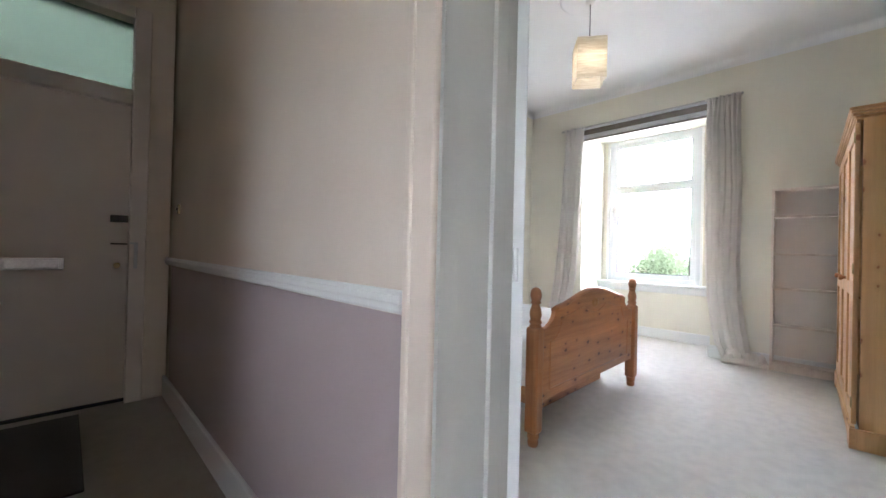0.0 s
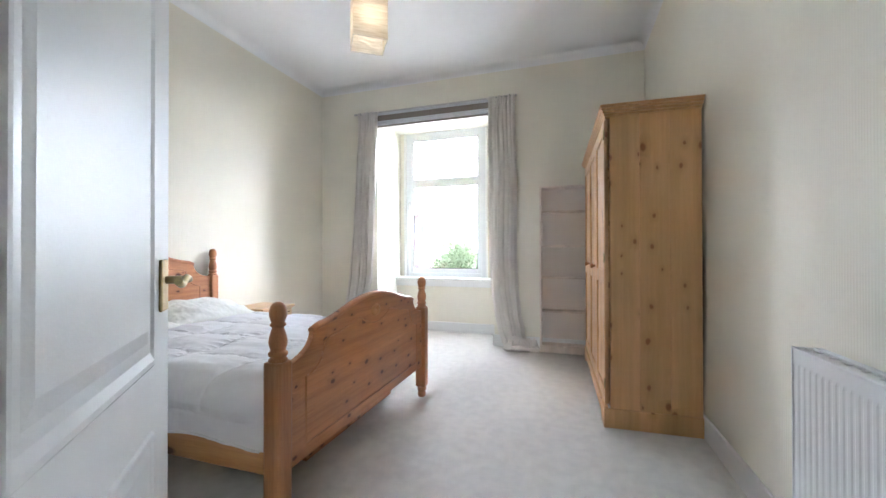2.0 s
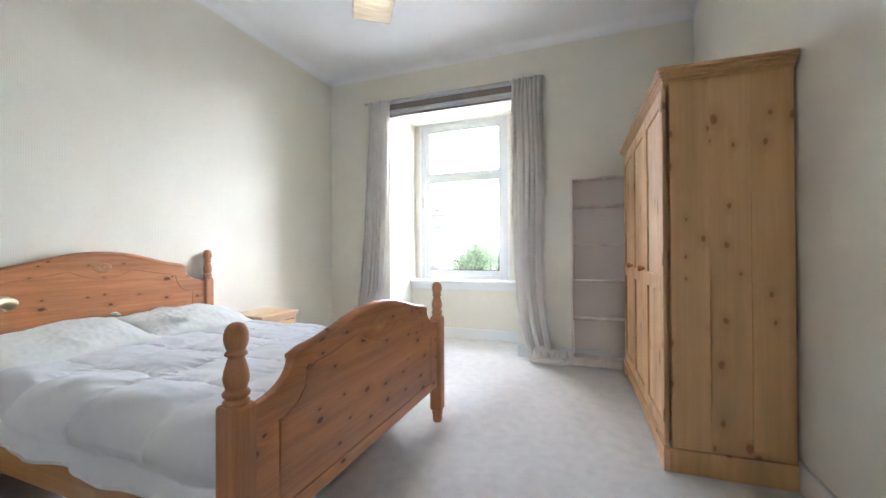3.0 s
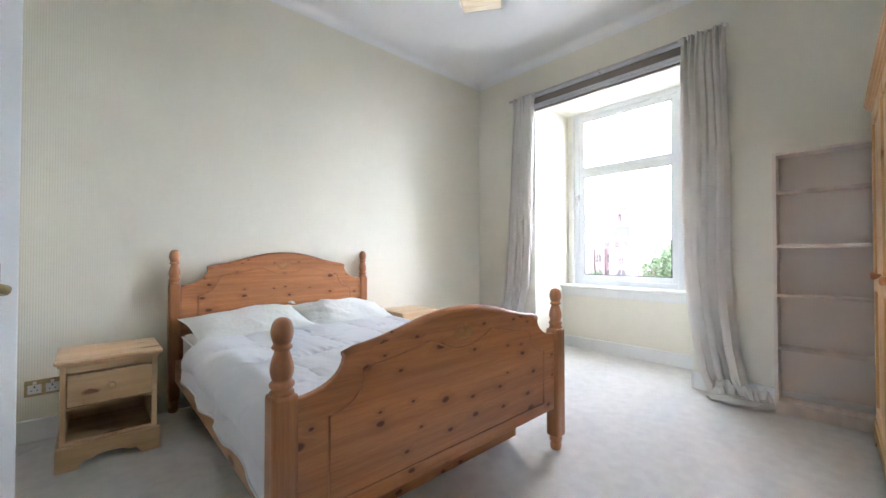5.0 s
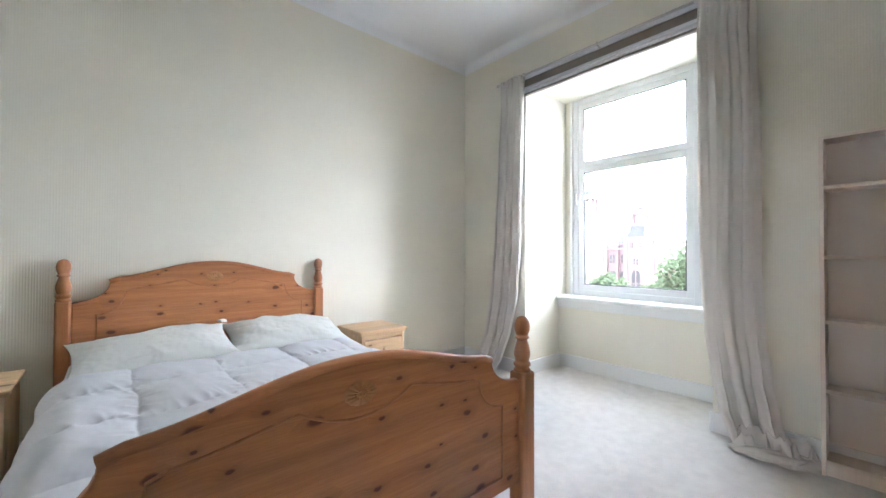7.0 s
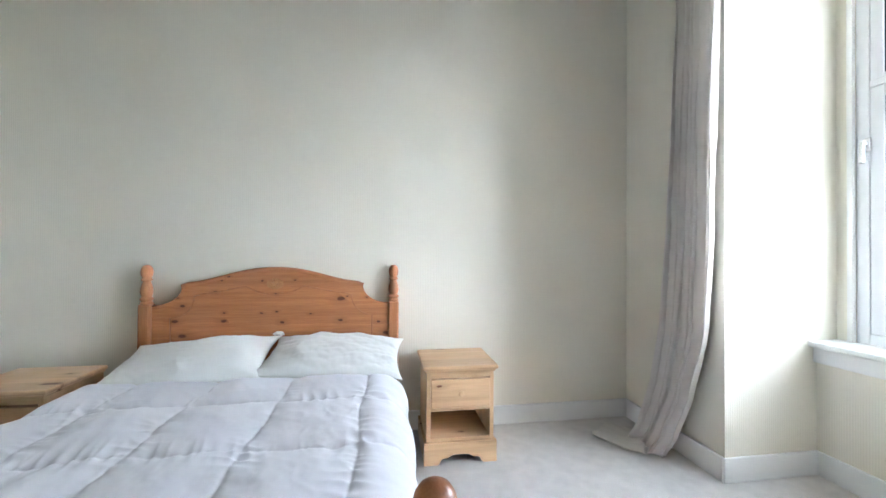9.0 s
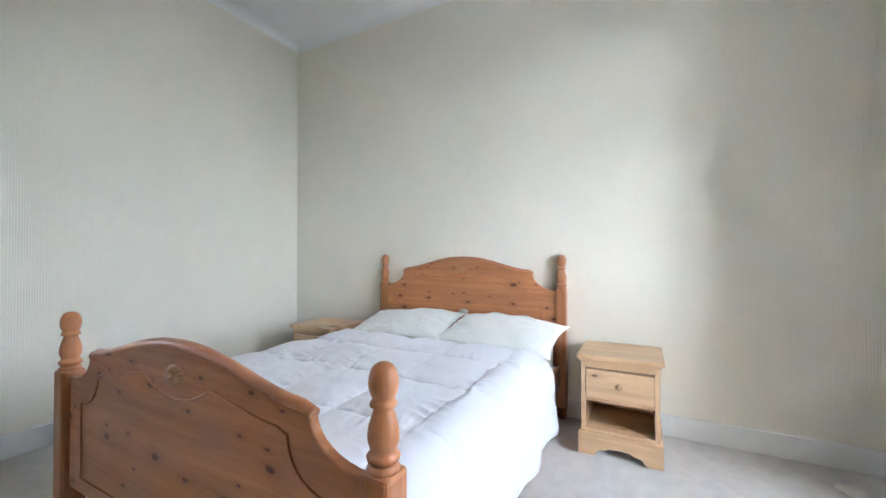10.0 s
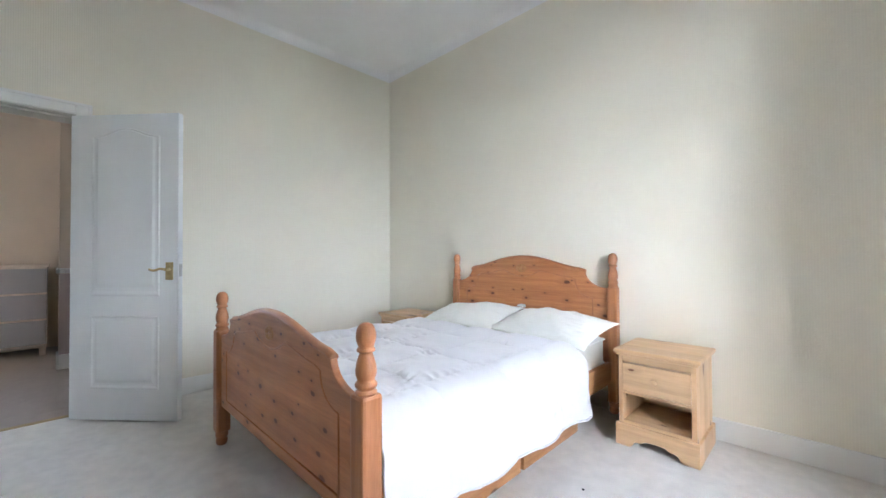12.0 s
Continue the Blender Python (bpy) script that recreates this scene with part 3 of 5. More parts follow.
def lever(y, sgn):
    h = part("door_handle", joined(box(DW - 0.080, DW - 0.030, *sorted((y, y + sgn * 0.007)), 0.900, 1.012, 0.003)), BRASS, bedroom_door, "worn brass lever handle on a plate")
    part("lever", joined(tube([(DW - 0.052, y, 0.967), (DW - 0.052, y + sgn * 0.045, 0.967)], 0.009, 12),
                         tube([(DW - 0.052 - 0.011 * k, y + sgn * 0.05, 0.967 + 0.006 * math.sin(k * 0.75)) for k in range(10)], 0.0075, 10)), BRASS, h)


lever(0.0, -1)
lever(DT, 1)
part("latch_plate", box(DW - 0.001, DW + 0.003, 0.008, 0.032, 0.92, 1.0, 0.001), STEEL, bedroom_door, "steel latch plate in the door edge")
for z in (0.22, 1.0, 1.75):
    part("hinge", joined(tube([(-0.004, 0.02, z - 0.04), (-0.004, 0.02, z + 0.04)], 0.006, 10)), DOORWHITE, bedroom_door)

# ---- the hall's front door ----
front = thing("door_2", "old beige-painted front door, shut, under a frosted fanlight", "door", (FD_X0, FD_Y, 0))
tagged(front, kind="structure")
W2 = FD_X1 - FD_X0
part("door_leaf", box(0, W2, 0.03, 0.075, 0.01, 1.95, 0.004), FRONTDOOR, front)
part("door_frame", boxes((-0.09, 0, -0.012, 0.2, 0, 2.60), (W2, W2 + 0.09, -0.012, 0.2, 0, 2.60), (0, W2, -0.012, 0.2, 1.955, 2.05), (0, W2, -0.012, 0.2, 2.52, 2.60), edge=0.006), FRONTDOOR, front)
part("fanlight", boxes((0, W2, 0.09, 0.10, 2.05, 2.52)), FROST, front, "green-tinted frosted fanlight pane")
part("letterbox", joined(box(W2 - 0.56, W2 - 0.30, 0.018, 0.03, 0.875, 0.945, 0.004), box(W2 - 0.54, W2 - 0.32, 0.010, 0.02, 0.885, 0.935, 0.004)), STEEL, front, "pale metal letterbox flap")
part("door_lock", box(W2 - 0.095, W2 - 0.005, 0.0, 0.03, 1.18, 1.225, 0.004), BLACK, front, "black night latch")
part("door_bolt", box(W2 - 0.09, W2 - 0.005, 0.018, 0.03, 1.035, 1.045, 0.002), BLACK, front, "thin dark bolt")
part("keyhole_cover", moved(lathe([(0.018, 0), (0.018, 0.006), (0.008, 0.01)], 18), pose(W2 - 0.055, 0.03, 0.90, 90)), BRASS, front)
part("chain_plate", joined(box(W2 + 0.025, W2 + 0.045, -0.024, -0.012, 0.88, 1.05, 0.003), box(W2 + 0.0, W2 + 0.045, -0.028, -0.012, 1.04, 1.052, 0.002)), STEEL, front, "upright metal catch plate")
part("door_sweep", box(0, W2, 0.02, 0.03, 0.008, 0.03, 0.002), BLACK, front)

bell = thing("bell_push", "small brown bell push on the hall wall", "bell", (HALL_X, 3.45, 1.27))
part("plate", box(-0.012, 0, -0.018, 0.018, -0.03, 0.03, 0.003), BRASS, bell)
part("button", moved(lathe([(0.009, 0), (0.009, 0.006), (0.005, 0.008)], 14), pose(-0.012, 0, 0.0, 0, -90, 0)), BLACK, bell)

doormat = thing("doormat", "dark coir doormat inside the front door", "doormat", (1.42, 3.2, 0))
part("mat", sheet(60, 40, lambda u, v: ((u - 0.5) * 0.78, (v - 0.5) * 0.98, 0.012 + 0.006 * noise.noise((u * 40, v * 40, 1)))), MAT, doormat)
part("mat_edge", box(-0.395, 0.395, -0.495, 0.495, 0, 0.011, 0.003), MAT, doormat)

# chest of drawers in the hall alcove
chest = thing("chest_of_drawers", "grey-white chest of three drawers with wooden rails", "chest of drawers", (0.0, 0.47, 0))
part("carcass", boxes((-0.40, -0.005, -0.44, 0.44, 0.10, 0.955), edge=0.004), SHELFWHITE, chest)
part("top", box(-0.41, 0.018, -0.455, 0.455, 0.955, 0.98, 0.004), BEECH, chest, "pale wooden top")
for z0, z1 in ((0.13, 0.375), (0.40, 0.655), (0.68, 0.935)):
    part("drawer", box(-0.005, 0.012, -0.425, 0.425, z0, z1, 0.003), SHELFWHITE, chest)
for z in (0.112, 0.387, 0.667, 0.945):
    part("drawer_rail", box(-0.005, 0.016, -0.44, 0.44, z - 0.010, z + 0.010, 0.002), BEECH, chest, "thin pale wooden rail")
for x in (-0.37, -0.03):
    for y in (-0.41, 0.41):
        part("leg", box(x - 0.025, x + 0.025, y - 0.025, y + 0.025, 0, 0.10, 0.003), BEECH, chest)

# ---- bed ----
BX, BY, BHALF, BLEN = 4.28, 1.65, 0.72, 1.962
bed = thing("double_bed", "knotty orange pine double bed with turned posts and arched ends", "bed", (BX, BY, 0))


def turned_post(x, y, top_sq, finial, half=0.037):
    """A square post with a turned foot and an acorn finial."""
    sq = box(-half, half, -half, half, 0.075, top_sq, 0.011)
    foot = lathe([(0.022, 0), (0.026, 0.004), (0.030, 0.02), (0.029, 0.032), (0.024, 0.038), (0.031, 0.046), (0.033, 0.056), (0.031, 0.066), (0.035, 0.076)])
    k = finial / 0.215
    prof = [(0.030, -0.004), (0.033, 0.0), (0.0335, 0.006), (0.028, 0.012), (0.027, 0.015), (0.033, 0.021), (0.0345, 0.028), (0.031, 0.034), (0.026, 0.038), (0.028, 0.046), (0.0315, 0.058), (0.0325, 0.070), (0.030, 0.088), (0.025, 0.106), (0.0205, 0.120), (0.0205, 0.124), (0.0275, 0.128), (0.0285, 0.132), (0.0265, 0.137), (0.0225, 0.140), (0.0255, 0.148), (0.0295, 0.160), (0.031, 0.172), (0.030, 0.185), (0.0265, 0.198), (0.020, 0.208), (0.011, 0.2135), (0.004, 0.215)]
    fin = lathe([(r, top_sq + z * k) for r, z in prof])
    p_ = part("post", moved(sq, pose(x, y, 0)), BEDPOST, bed)
    part("finial", moved(fin, pose(x, y, 0)), BEDPOST, p_, "glossy turned acorn finial")
    part("foot", moved(foot, pose(x, y, 0)), BEDPOST, p_, "turned foot")


for sx in (-1, 1):
    turned_post(sx * BHALF, 0.0, 0.645, 0.214)
    turned_post(sx * 0.709, BLEN, 0.842, 0.226, 0.033)


def end_top(half, zs, shoulder_x, shoulder_z, crown, n=26):
    """The upper edge of a bed end: a scoop from each post to a shoulder, then an ogee arch."""
    pts = []
    for k in range(9):                       # scoop, a hollow quarter round
        a = k / 8 * math.pi / 2
        pts.append((half - (half - shoulder_x) * math.sin(a), zs + (shoulder_z - zs) * (1 - math.cos(a))))
    for k in range(1, n):
        s = k / n
        x = shoulder_x * (1 - 2 * s)
        u = abs(x) / shoulder_x
        pts.append((x, shoulder_z + 0.012 + (crown - shoulder_z - 0.012) * (0.5 + 0.5 * math.cos(math.pi * min(1, u ** 1.12)))))
    for k in range(9):
        a = (8 - k) / 8 * math.pi / 2
        pts.append((-half + (half - shoulder_x) * math.sin(a), zs + (shoulder_z - zs) * (1 - math.cos(a))))
    return pts


def bed_end(name, half, zb, zs, shoulder_x, shoulder_z, crown, y0, y1, label):
    top = end_top(half, zs, shoulder_x, shoulder_z, crown)
    h = part(name, prism([(-half, zb), (half, zb)] + top, y0, y1, 0.005), BEDWOOD, bed, label)
    # rounded cap along the top edge
    part("top_moulding", tube([(x, (y0 + y1) / 2, z + 0.001) for x, z in top[8:-8]], 0.0165, 10), BEDWOOD, h)
    # the routed line that follows the outline, on the outer face
    groove = end_top(half - 0.10, zs - 0.075, shoulder_x - 0.07, shoulder_z - 0.055, crown - 0.085)
    mid = [p for p in groove if abs(p[0]) > 0.17]
    left = [p for p in mid if p[0] < 0]
    right = [p for p in mid if p[0] > 0]
    dip = [(x, crown - 0.095 - 0.055 * math.cos(x / 0.17 * math.pi / 2) ** 0.8) for x in [0.165 - 0.33 * k / 14 for k in range(15)]]
    line = [(half - 0.10, zb + 0.055)] + right + dip + left + [(-half + 0.10, zb + 0.055)]
    part("routed_line", tube([(x, y0 - 0.0005, z) for x, z in line] + [(half - 0.10, y0 - 0.0005, zb + 0.055)], 0.0042, 6), BEDPOST, h)
    def carve(u, v):
        a = 2 * math.pi * u
        rim = 1 + 0.07 * abs(math.cos(7 * a)) * v
        lift = 0.004 + 0.005 * (1 - v) + 0.005 * math.sin(math.pi * min(1, v * 1.1)) * abs(math.cos(7 * a)) - 0.004 * math.exp(-((v - 0.35) / 0.08) ** 2)
        return (0.048 * v * rim * math.cos(a), -max(0.0, lift if v < 0.97 else 0.0), 0.032 * v * rim * math.sin(a))
    part("carved_rosette", moved(sheet(84, 14, carve), pose(0, y0 + 0.001, crown - 0.085)), BEDRAIL, h, "pale carved oval rosette")


bed_end("footboard", BHALF - 0.037, 0.225, 0.622, 0.53, 0.715, 0.812, -0.014, 0.014, "arched knotty pine footboard")
bed_end("headboard", 0.676, 0.30, 0.832, 0.52, 0.937, 1.038, BLEN - 0.013, BLEN + 0.013, "arched knotty pine headboard")
for sx in (-1, 1):
    part("side_rail", box(*sorted((sx * 0.705, sx * 0.678)), 0.03, BLEN - 0.03, 0.205, 0.345, 0.004), BEDRAIL, bed)
    part("slat_ledge", box(*sorted((sx * 0.678, sx * 0.645)), 0.04, BLEN - 0.04, 0.27, 0.30, 0.003), BEDRAIL, bed)
for k in range(12):
    y = 0.12 + k * 0.155
    part("slat", box(-0.676, 0.676, y, y + 0.07, 0.302, 0.32, 0.002), STANDLONG, bed)

for y0, y1 in ((1.87, 2.565), (2.59, 3.17)):
    d = thing("underbed_drawer", "plain pine storage drawer on the carpet under the bed", "drawer", (4.5, (y0 + y1) / 2, 0), group="drawers under the bed")
    h = (y1 - y0) / 2
    part("front", box(0.425, 0.445, -h, h, 0.012, 0.20, 0.003), BEDRAIL, d)
    part("side", box(-0.48, 0.425, -h, -h + 0.016, 0.012, 0.185, 0.002), BEDWOOD, d)
    part("side", box(-0.48, 0.425, h - 0.016, h, 0.012, 0.185, 0.002), BEDWOOD, d)
    part("back", box(-0.496, -0.48, -h, h, 0.012, 0.185, 0.002), BEDRAIL, d)
    part("bottom", box(-0.48, 0.425, -h + 0.016, h - 0.016, 0.016, 0.024, 0.0), BEDRAIL, d)
    for cx in (-0.42, 0.38):
        for cy in (-h + 0.05, h - 0.05):
            part("castor", moved(lathe([(0.012, 0), (0.012, 0.014)], 12), pose(cx, cy, 0.0)), BLACK, d)

mattress = thing("mattress", "pale quilted mattress on the slats", "mattress", (BX, BY + 0.98, 0.322))
def mattress_shape():
    bm = box(-0.672, 0.672, -0.925, 0.925, 0, 0.195, 0.0)
    return soften(bm, 0.035, 4)
part("cover", mattress_shape(), MATTRESS, mattress)
for z in (0.02, 0.175):
    ring = [(-0.66, -0.929, z), (0.66, -0.929, z), (0.675, -0.915, z), (0.675, 0.915, z), (0.66, 0.929, z), (-0.66, 0.929, z), (-0.675, 0.915, z), (-0.675, -0.915, z), (-0.66, -0.929, z)]
    part("piping", tube(ring, 0.005, 6), MATTRESS, mattress)

# quilt: one cloth over the mattress that hangs down at both sides
QY0, QY1, QTOP = 1.69, 3.10, 0.528
def quilt_point(u, v):
    y = QY0 + (QY1 - QY0) * v
    wave = noise.noise((0.0, y * 2.3, 4.0))
    hang_l = 0.125 + 0.022 * wave + 0.010 * noise.noise((3.0, y * 8, 2.0)) + 0.003 * noise.noise((5.0, y * 22, 2.0)) - 0.025 * v
    hang_r = 0.245 + 0.012 * noise.noise((9.0, y * 9, 2.0)) + 0.006 * noise.noise((2.0, y * 24, 2.0)) + 0.035 * noise.noise((7.0, y * 2.6, 1.0)) + 0.04 * v
    half, rad = 0.685, 0.085
    arc = rad * math.pi / 2
    total = hang_l + hang_r + 2 * arc + 2 * (half - rad)
    s = u * total
    side = 0
    if s < hang_l:
        x, z, nx, nz, side = -half - 0.028 - 0.004 * (1 - s / hang_l), QTOP - rad - (hang_l - s), -1, 0, -1
        down = (hang_l - s)
    elif s < hang_l + arc:
        a = (s - hang_l) / rad
        x, z, nx, nz, down = -half + rad - (rad + 0.028 * (1 - a / 1.571)) * math.cos(a), QTOP - rad + rad * math.sin(a), -math.cos(a), math.sin(a), 0
    elif s < hang_l + arc + 2 * (half - rad):
        x, z, nx, nz, down = -half + rad + (s - hang_l - arc), QTOP, 0, 1, 0
    elif s < hang_l + 2 * arc + 2 * (half - rad):
        a = (s - hang_l - arc - 2 * (half - rad)) / rad
        x, z, nx, nz, down = half - rad + (rad + 0.04 * a / 1.571) * math.sin(a), QTOP - rad + rad * math.cos(a), math.sin(a), math.cos(a), 0
    else:
        d = s - hang_l - 2 * arc - 2 * (half - rad)
        x, z, nx, nz, side, down = half + 0.04 + 0.035 * d / hang_r, QTOP - rad - d, 1, 0, 1, d
    t = (s - hang_l - arc + 0.17) / 0.335 + 0.05 * noise.noise((x * 3, y * 5, 21.0))
    r = (y - 1.62) / 0.39 + 0.05 * noise.noise((x * 5, y * 3, 23.0))
    quilted = abs(math.sin(math.pi * t)) ** 0.5 * abs(math.sin(math.pi * r)) ** 0.5
    flat = 1.0 if side == 0 else max(0.15, 1 - down * 4.0)
    seam = math.exp(-((math.sin(math.pi * t) / 0.16) ** 2)) + math.exp(-((math.sin(math.pi * r) / 0.16) ** 2))
    puff = 0.025 * quilted * flat
    p3 = (x * 5 + 3, y * 5, z * 5)
    creases = 0.010 * noise.noise(p3) + 0.004 * noise.noise((x * 15, y * 11, z * 12)) + (0.0012 + 0.0038 * min(1, seam)) * noise.noise((x * 26 + 14 * y, y * 13 - 4 * x, z * 20)) + (0.0004 + 0.0012 * min(1, seam)) * noise.noise((x * 62, y * 48, z * 50))
    fold = max(0.0, 1 - 5.5 * abs(noise.noise((x * 9 + 5 * y, y * 7 - 3 * x, z * 8 + 2)))) * (0.25 + 0.75 * max(0.0, noise.noise((x * 3.1, y * 3.3, 6)) * 2))
    creases += (0.0015 + 0.0065 * min(1, seam)) * fold * flat
    # short puckers that run out from the stitched lines
    near_t = math.exp(-((math.sin(math.pi * t) / 0.45) ** 2))
    near_r = math.exp(-((math.sin(math.pi * r) / 0.45) ** 2))
    patchy = max(0.0, 0.25 + 1.8 * noise.noise((x * 3.1 + 7, y * 3.4, 3.0)))
    creases += 0.026 * flat * patchy * (near_t * (0.3 - abs(noise.noise((x * 4 + 3 * y, y * 21 + 4 * x, 8.0)))) + near_r * (0.3 - abs(noise.noise((x * 21 + 4 * y, y * 4 + 2 * x, 11.0)))))
    if side:
        creases += 0.012 * math.sin(y * 15 + 2.2 * noise.noise((y * 2, side, 0))) * min(1, down * 5)
    o = puff + creases + 0.012
    edge = 0.0
    if v > 0.965:
        edge = -0.03 * ((v - 0.965) / 0.035) ** 2
    if v < 0.03:
        edge = -0.02 * ((0.03 - v) / 0.03) ** 2
    return (x + nx * o, y + 0.004 * noise.noise((x * 20, y * 20, 3)), max(0.035, z + nz * (o + edge)))
quilt = thing("duvet", "puffy white quilted duvet spread over the bed, hanging at the sides", "duvet", (BX, 0, 0))
qo = part("quilt", sheet(420, 300, quilt_point), DUVET, quilt)
sol = qo.modifiers.new("thickness", "SOLIDIFY")
sol.thickness, sol.offset = 0.012, -1
for u_ in (0.0, 1.0):
    part("hem", tube([quilt_point(u_, k / 60) for k in range(1, 60)], 0.0055, 8), DUVET, quilt)


def pillow_shape(w, d, h, seed):
    def surf(sgn):
        def at(u, v):
            a, b = 2 * u - 1, 2 * v - 1
            ear = 1 + 0.06 * (abs(a) * abs(b)) ** 3 - 0.035 * (1 - a * a) * abs(b) ** 4 - 0.035 * (1 - b * b) * abs(a) ** 4
            x, y = a * w / 2 * ear, b * d / 2 * ear
            fill = (max(0, 1 - abs(a) ** 3.0) ** 0.62) * (max(0, 1 - abs(b) ** 2.6) ** 0.62)
            rim = max(0, 1 - max(abs(a), abs(b)) ** 10)
            wr = rim * (0.010 * noise.noise((x * 6 + seed, y * 6, sgn)) + 0.007 * noise.noise((x * 9 + seed, y * 26, sgn)) + 0.003 * noise.noise((x * 40, y * 45, seed)) + 0.022 * max(0.0, 1 - 5 * abs(noise.noise((x * 2.6 + seed, y * 5.5 + 2 * x, 4.0)))) * (0.2 + max(abs(a), abs(b)) ** 2) * max(0.0, 0.35 + 1.6 * noise.noise((x * 3, y * 3, seed + 7))))
            z = sgn * (h / 2 * fill * (1.25 if sgn > 0 else 0.75)) + wr * (1 if sgn > 0 else 0.2) + 0.012 * noise.noise((x * 3 + seed, y * 3, 9)) 
            return (x, y, z)
        return at
    bm = joined(sheet(120, 80, surf(1)), sheet(120, 80, surf(-1)))
    bmesh.ops.remove_doubles(bm, verts=bm.verts, dist=0.0008)
    bmesh.ops.recalc_face_normals(bm, faces=bm.faces)
    return bm


for x, y, turn, tip, lab, seed in ((3.965, 3.325, 2.5, 13, "plump white pillow leaning by the headboard", 1.0), (4.665, 3.345, -3.0, 12, "creased white pillow overlapping its neighbour", 5.3)):
    p_ = thing("pillow", lab, "pillow", group="pillows on the bed")
    p_.matrix_world = pose(x, y, 0.574, tip, 2 if x > 4.3 else -2, turn)
    part("case", pillow_shape(0.71, 0.46, 0.12, seed), LINEN, p_)
    part("tuft", moved(pillow_shape(0.05, 0.03, 0.012, seed), pose(-0.36 if x > 4.3 else 0.36, 0.2, 0.03, 0, 20, 30)), LINEN, p_)

# ---- bedside cabinets ----
def bedside(at, turn, label):
    s = thing("bedside_cabinet", label, "bedside cabinet", at, turn, "bedside cabinets")
    w, dpt = 0.187, 0.37          # half width, depth; the front is at y = 0
    part("top", joined(box(-w - 0.022, w + 0.022, -0.022, dpt, 0.508, 0.530, 0.007), box(-w - 0.010, w + 0.010, -0.010, dpt, 0.494, 0.508, 0.005)), STANDLONG, s)
    for sx in (-1, 1):
        part("side_panel", box(*sorted((sx * w, sx * (w - 0.022))), 0, dpt, 0.02, 0.496, 0.002), STANDSIDE, s)
    part("back_panel", box(-w + 0.022, w - 0.022, dpt - 0.012, dpt - 0.003, 0.1, 0.496, 0.0), STANDFRONT, s)
    part("shelf", box(-w + 0.022, w - 0.022, 0.004, dpt - 0.012, 0.118, 0.134, 0.001), STANDLONG, s)
    part("divider", box(-w + 0.022, w - 0.022, 0.004, dpt - 0.012, 0.283, 0.296, 0.001), STANDLONG, s)
    part("top_rail", box(-w + 0.022, w - 0.022, 0.003, 0.022, 0.462, 0.496, 0.001), STANDFRONT, s)
    d = part("drawer", joined(box(-w + 0.024, w - 0.024, -0.004, 0.014, 0.301, 0.453, 0.003), box(-w + 0.03, w - 0.03, 0.014, dpt - 0.04, 0.302, 0.44, 0)), STANDFRONT, s)
    part("knob", moved(lathe([(0.009, 0), (0.008, 0.008), (0.014, 0.014), (0.0165, 0.020), (0.014, 0.026), (0.006, 0.029)], 20), pose(0, -0.004, 0.382, 90)), STANDSIDE, d, "round turned pine knob")
    cut = [(0.0, 0.052), (0.045, 0.050), (0.062, 0.040), (0.075, 0.032), (0.085, 0.036), (0.105, 0.030), (0.118, 0.006), (0.128, 0.0)]
    hw = w + 0.014
    outline = [(-hw, 0.0), (-hw, 0.112), (hw, 0.112), (hw, 0.0)] + [(x, z) for x, z in reversed(cut)] + [(-x, z) for x, z in cut[1:]]
    part("plinth_front", prism(outline, -0.014, 0.004, 0.0), STANDFRONT, s, "shaped plinth board")
    for sx in (-1, 1):
        part("plinth_side", box(*sorted((sx * w, sx * hw)), 0.004, dpt, 0.0, 0.112, 0.002), STANDSIDE, s)
    part("plinth_moulding", joined(box(-hw, hw, -0.012, 0.004, 0.112, 0.121, 0.004)), STANDFRONT, s)
    return s


stand = bedside((5.349, 3.226, 0), 0, "pale pine bedside cabinet, one drawer over an open shelf")
other = copy_thing(stand, pose(3.246, 3.120, 0, 0, 0, 0))
tagged(other, "pale pine bedside cabinet, drawer over open shelf, by wall sockets")

# ---- wardrobe ----
WX0, WX1, WY_0, WY_1, WH = 4.90, 6.41, -0.074, 0.434, 1.93
ward = thing("wardrobe", "tall knotty pine three-door wardrobe with moulded cornice", "wardrobe", (WX0, 0, 0), 1.8)
WL = WX1 - WX0
for k in range(3):                       # each end is three glued boards
    a = WY_0 + 0.004 + (WY_1 - WY_0 - 0.03) * k / 3
    b_ = WY_0 + 0.004 + (WY_1 - WY_0 - 0.03) * (k + 1) / 3
    part("end_board", box(0, 0.02, a, b_ - 0.0008, 0.10, 1.845, 0.0008), WARDSIDE, ward)
    part("end_board", box(WL - 0.02, WL, a, b_ - 0.0008, 0.10, 1.845, 0.0008), WARDSIDE, ward)
part("back_panel", box(0.02, WL - 0.02, WY_0, WY_0 + 0.008, 0.05, 1.852, 0), WARDFRONT, ward)
part("top_panel", box(0, WL, WY_0, WY_1 - 0.02, 1.845, 1.858, 0), WARDLONG, ward)
part("bottom_panel", box(0.02, WL - 0.02, WY_0, WY_1 - 0.03, 0.10, 0.118, 0), WARDLONG, ward)
steps = [(0.0, 1.832, 1.846), (0.012, 1.846, 1.858), (0.026, 1.858, 1.872), (0.042, 1.872, 1.886), (0.05, 1.886, 1.902)]
part("cornice", joined(*[box(-o, WL + o, WY_0, WY_1 + o * 0.6, a, b_, 0.005) for o, a, b_ in steps]), WARDLONG, ward, "stepped pine cornice")
hw = 0.112
foot_cut = [(0.10, 0.0), (0.115, 0.022), (0.14, 0.032), (0.17, 0.045)]
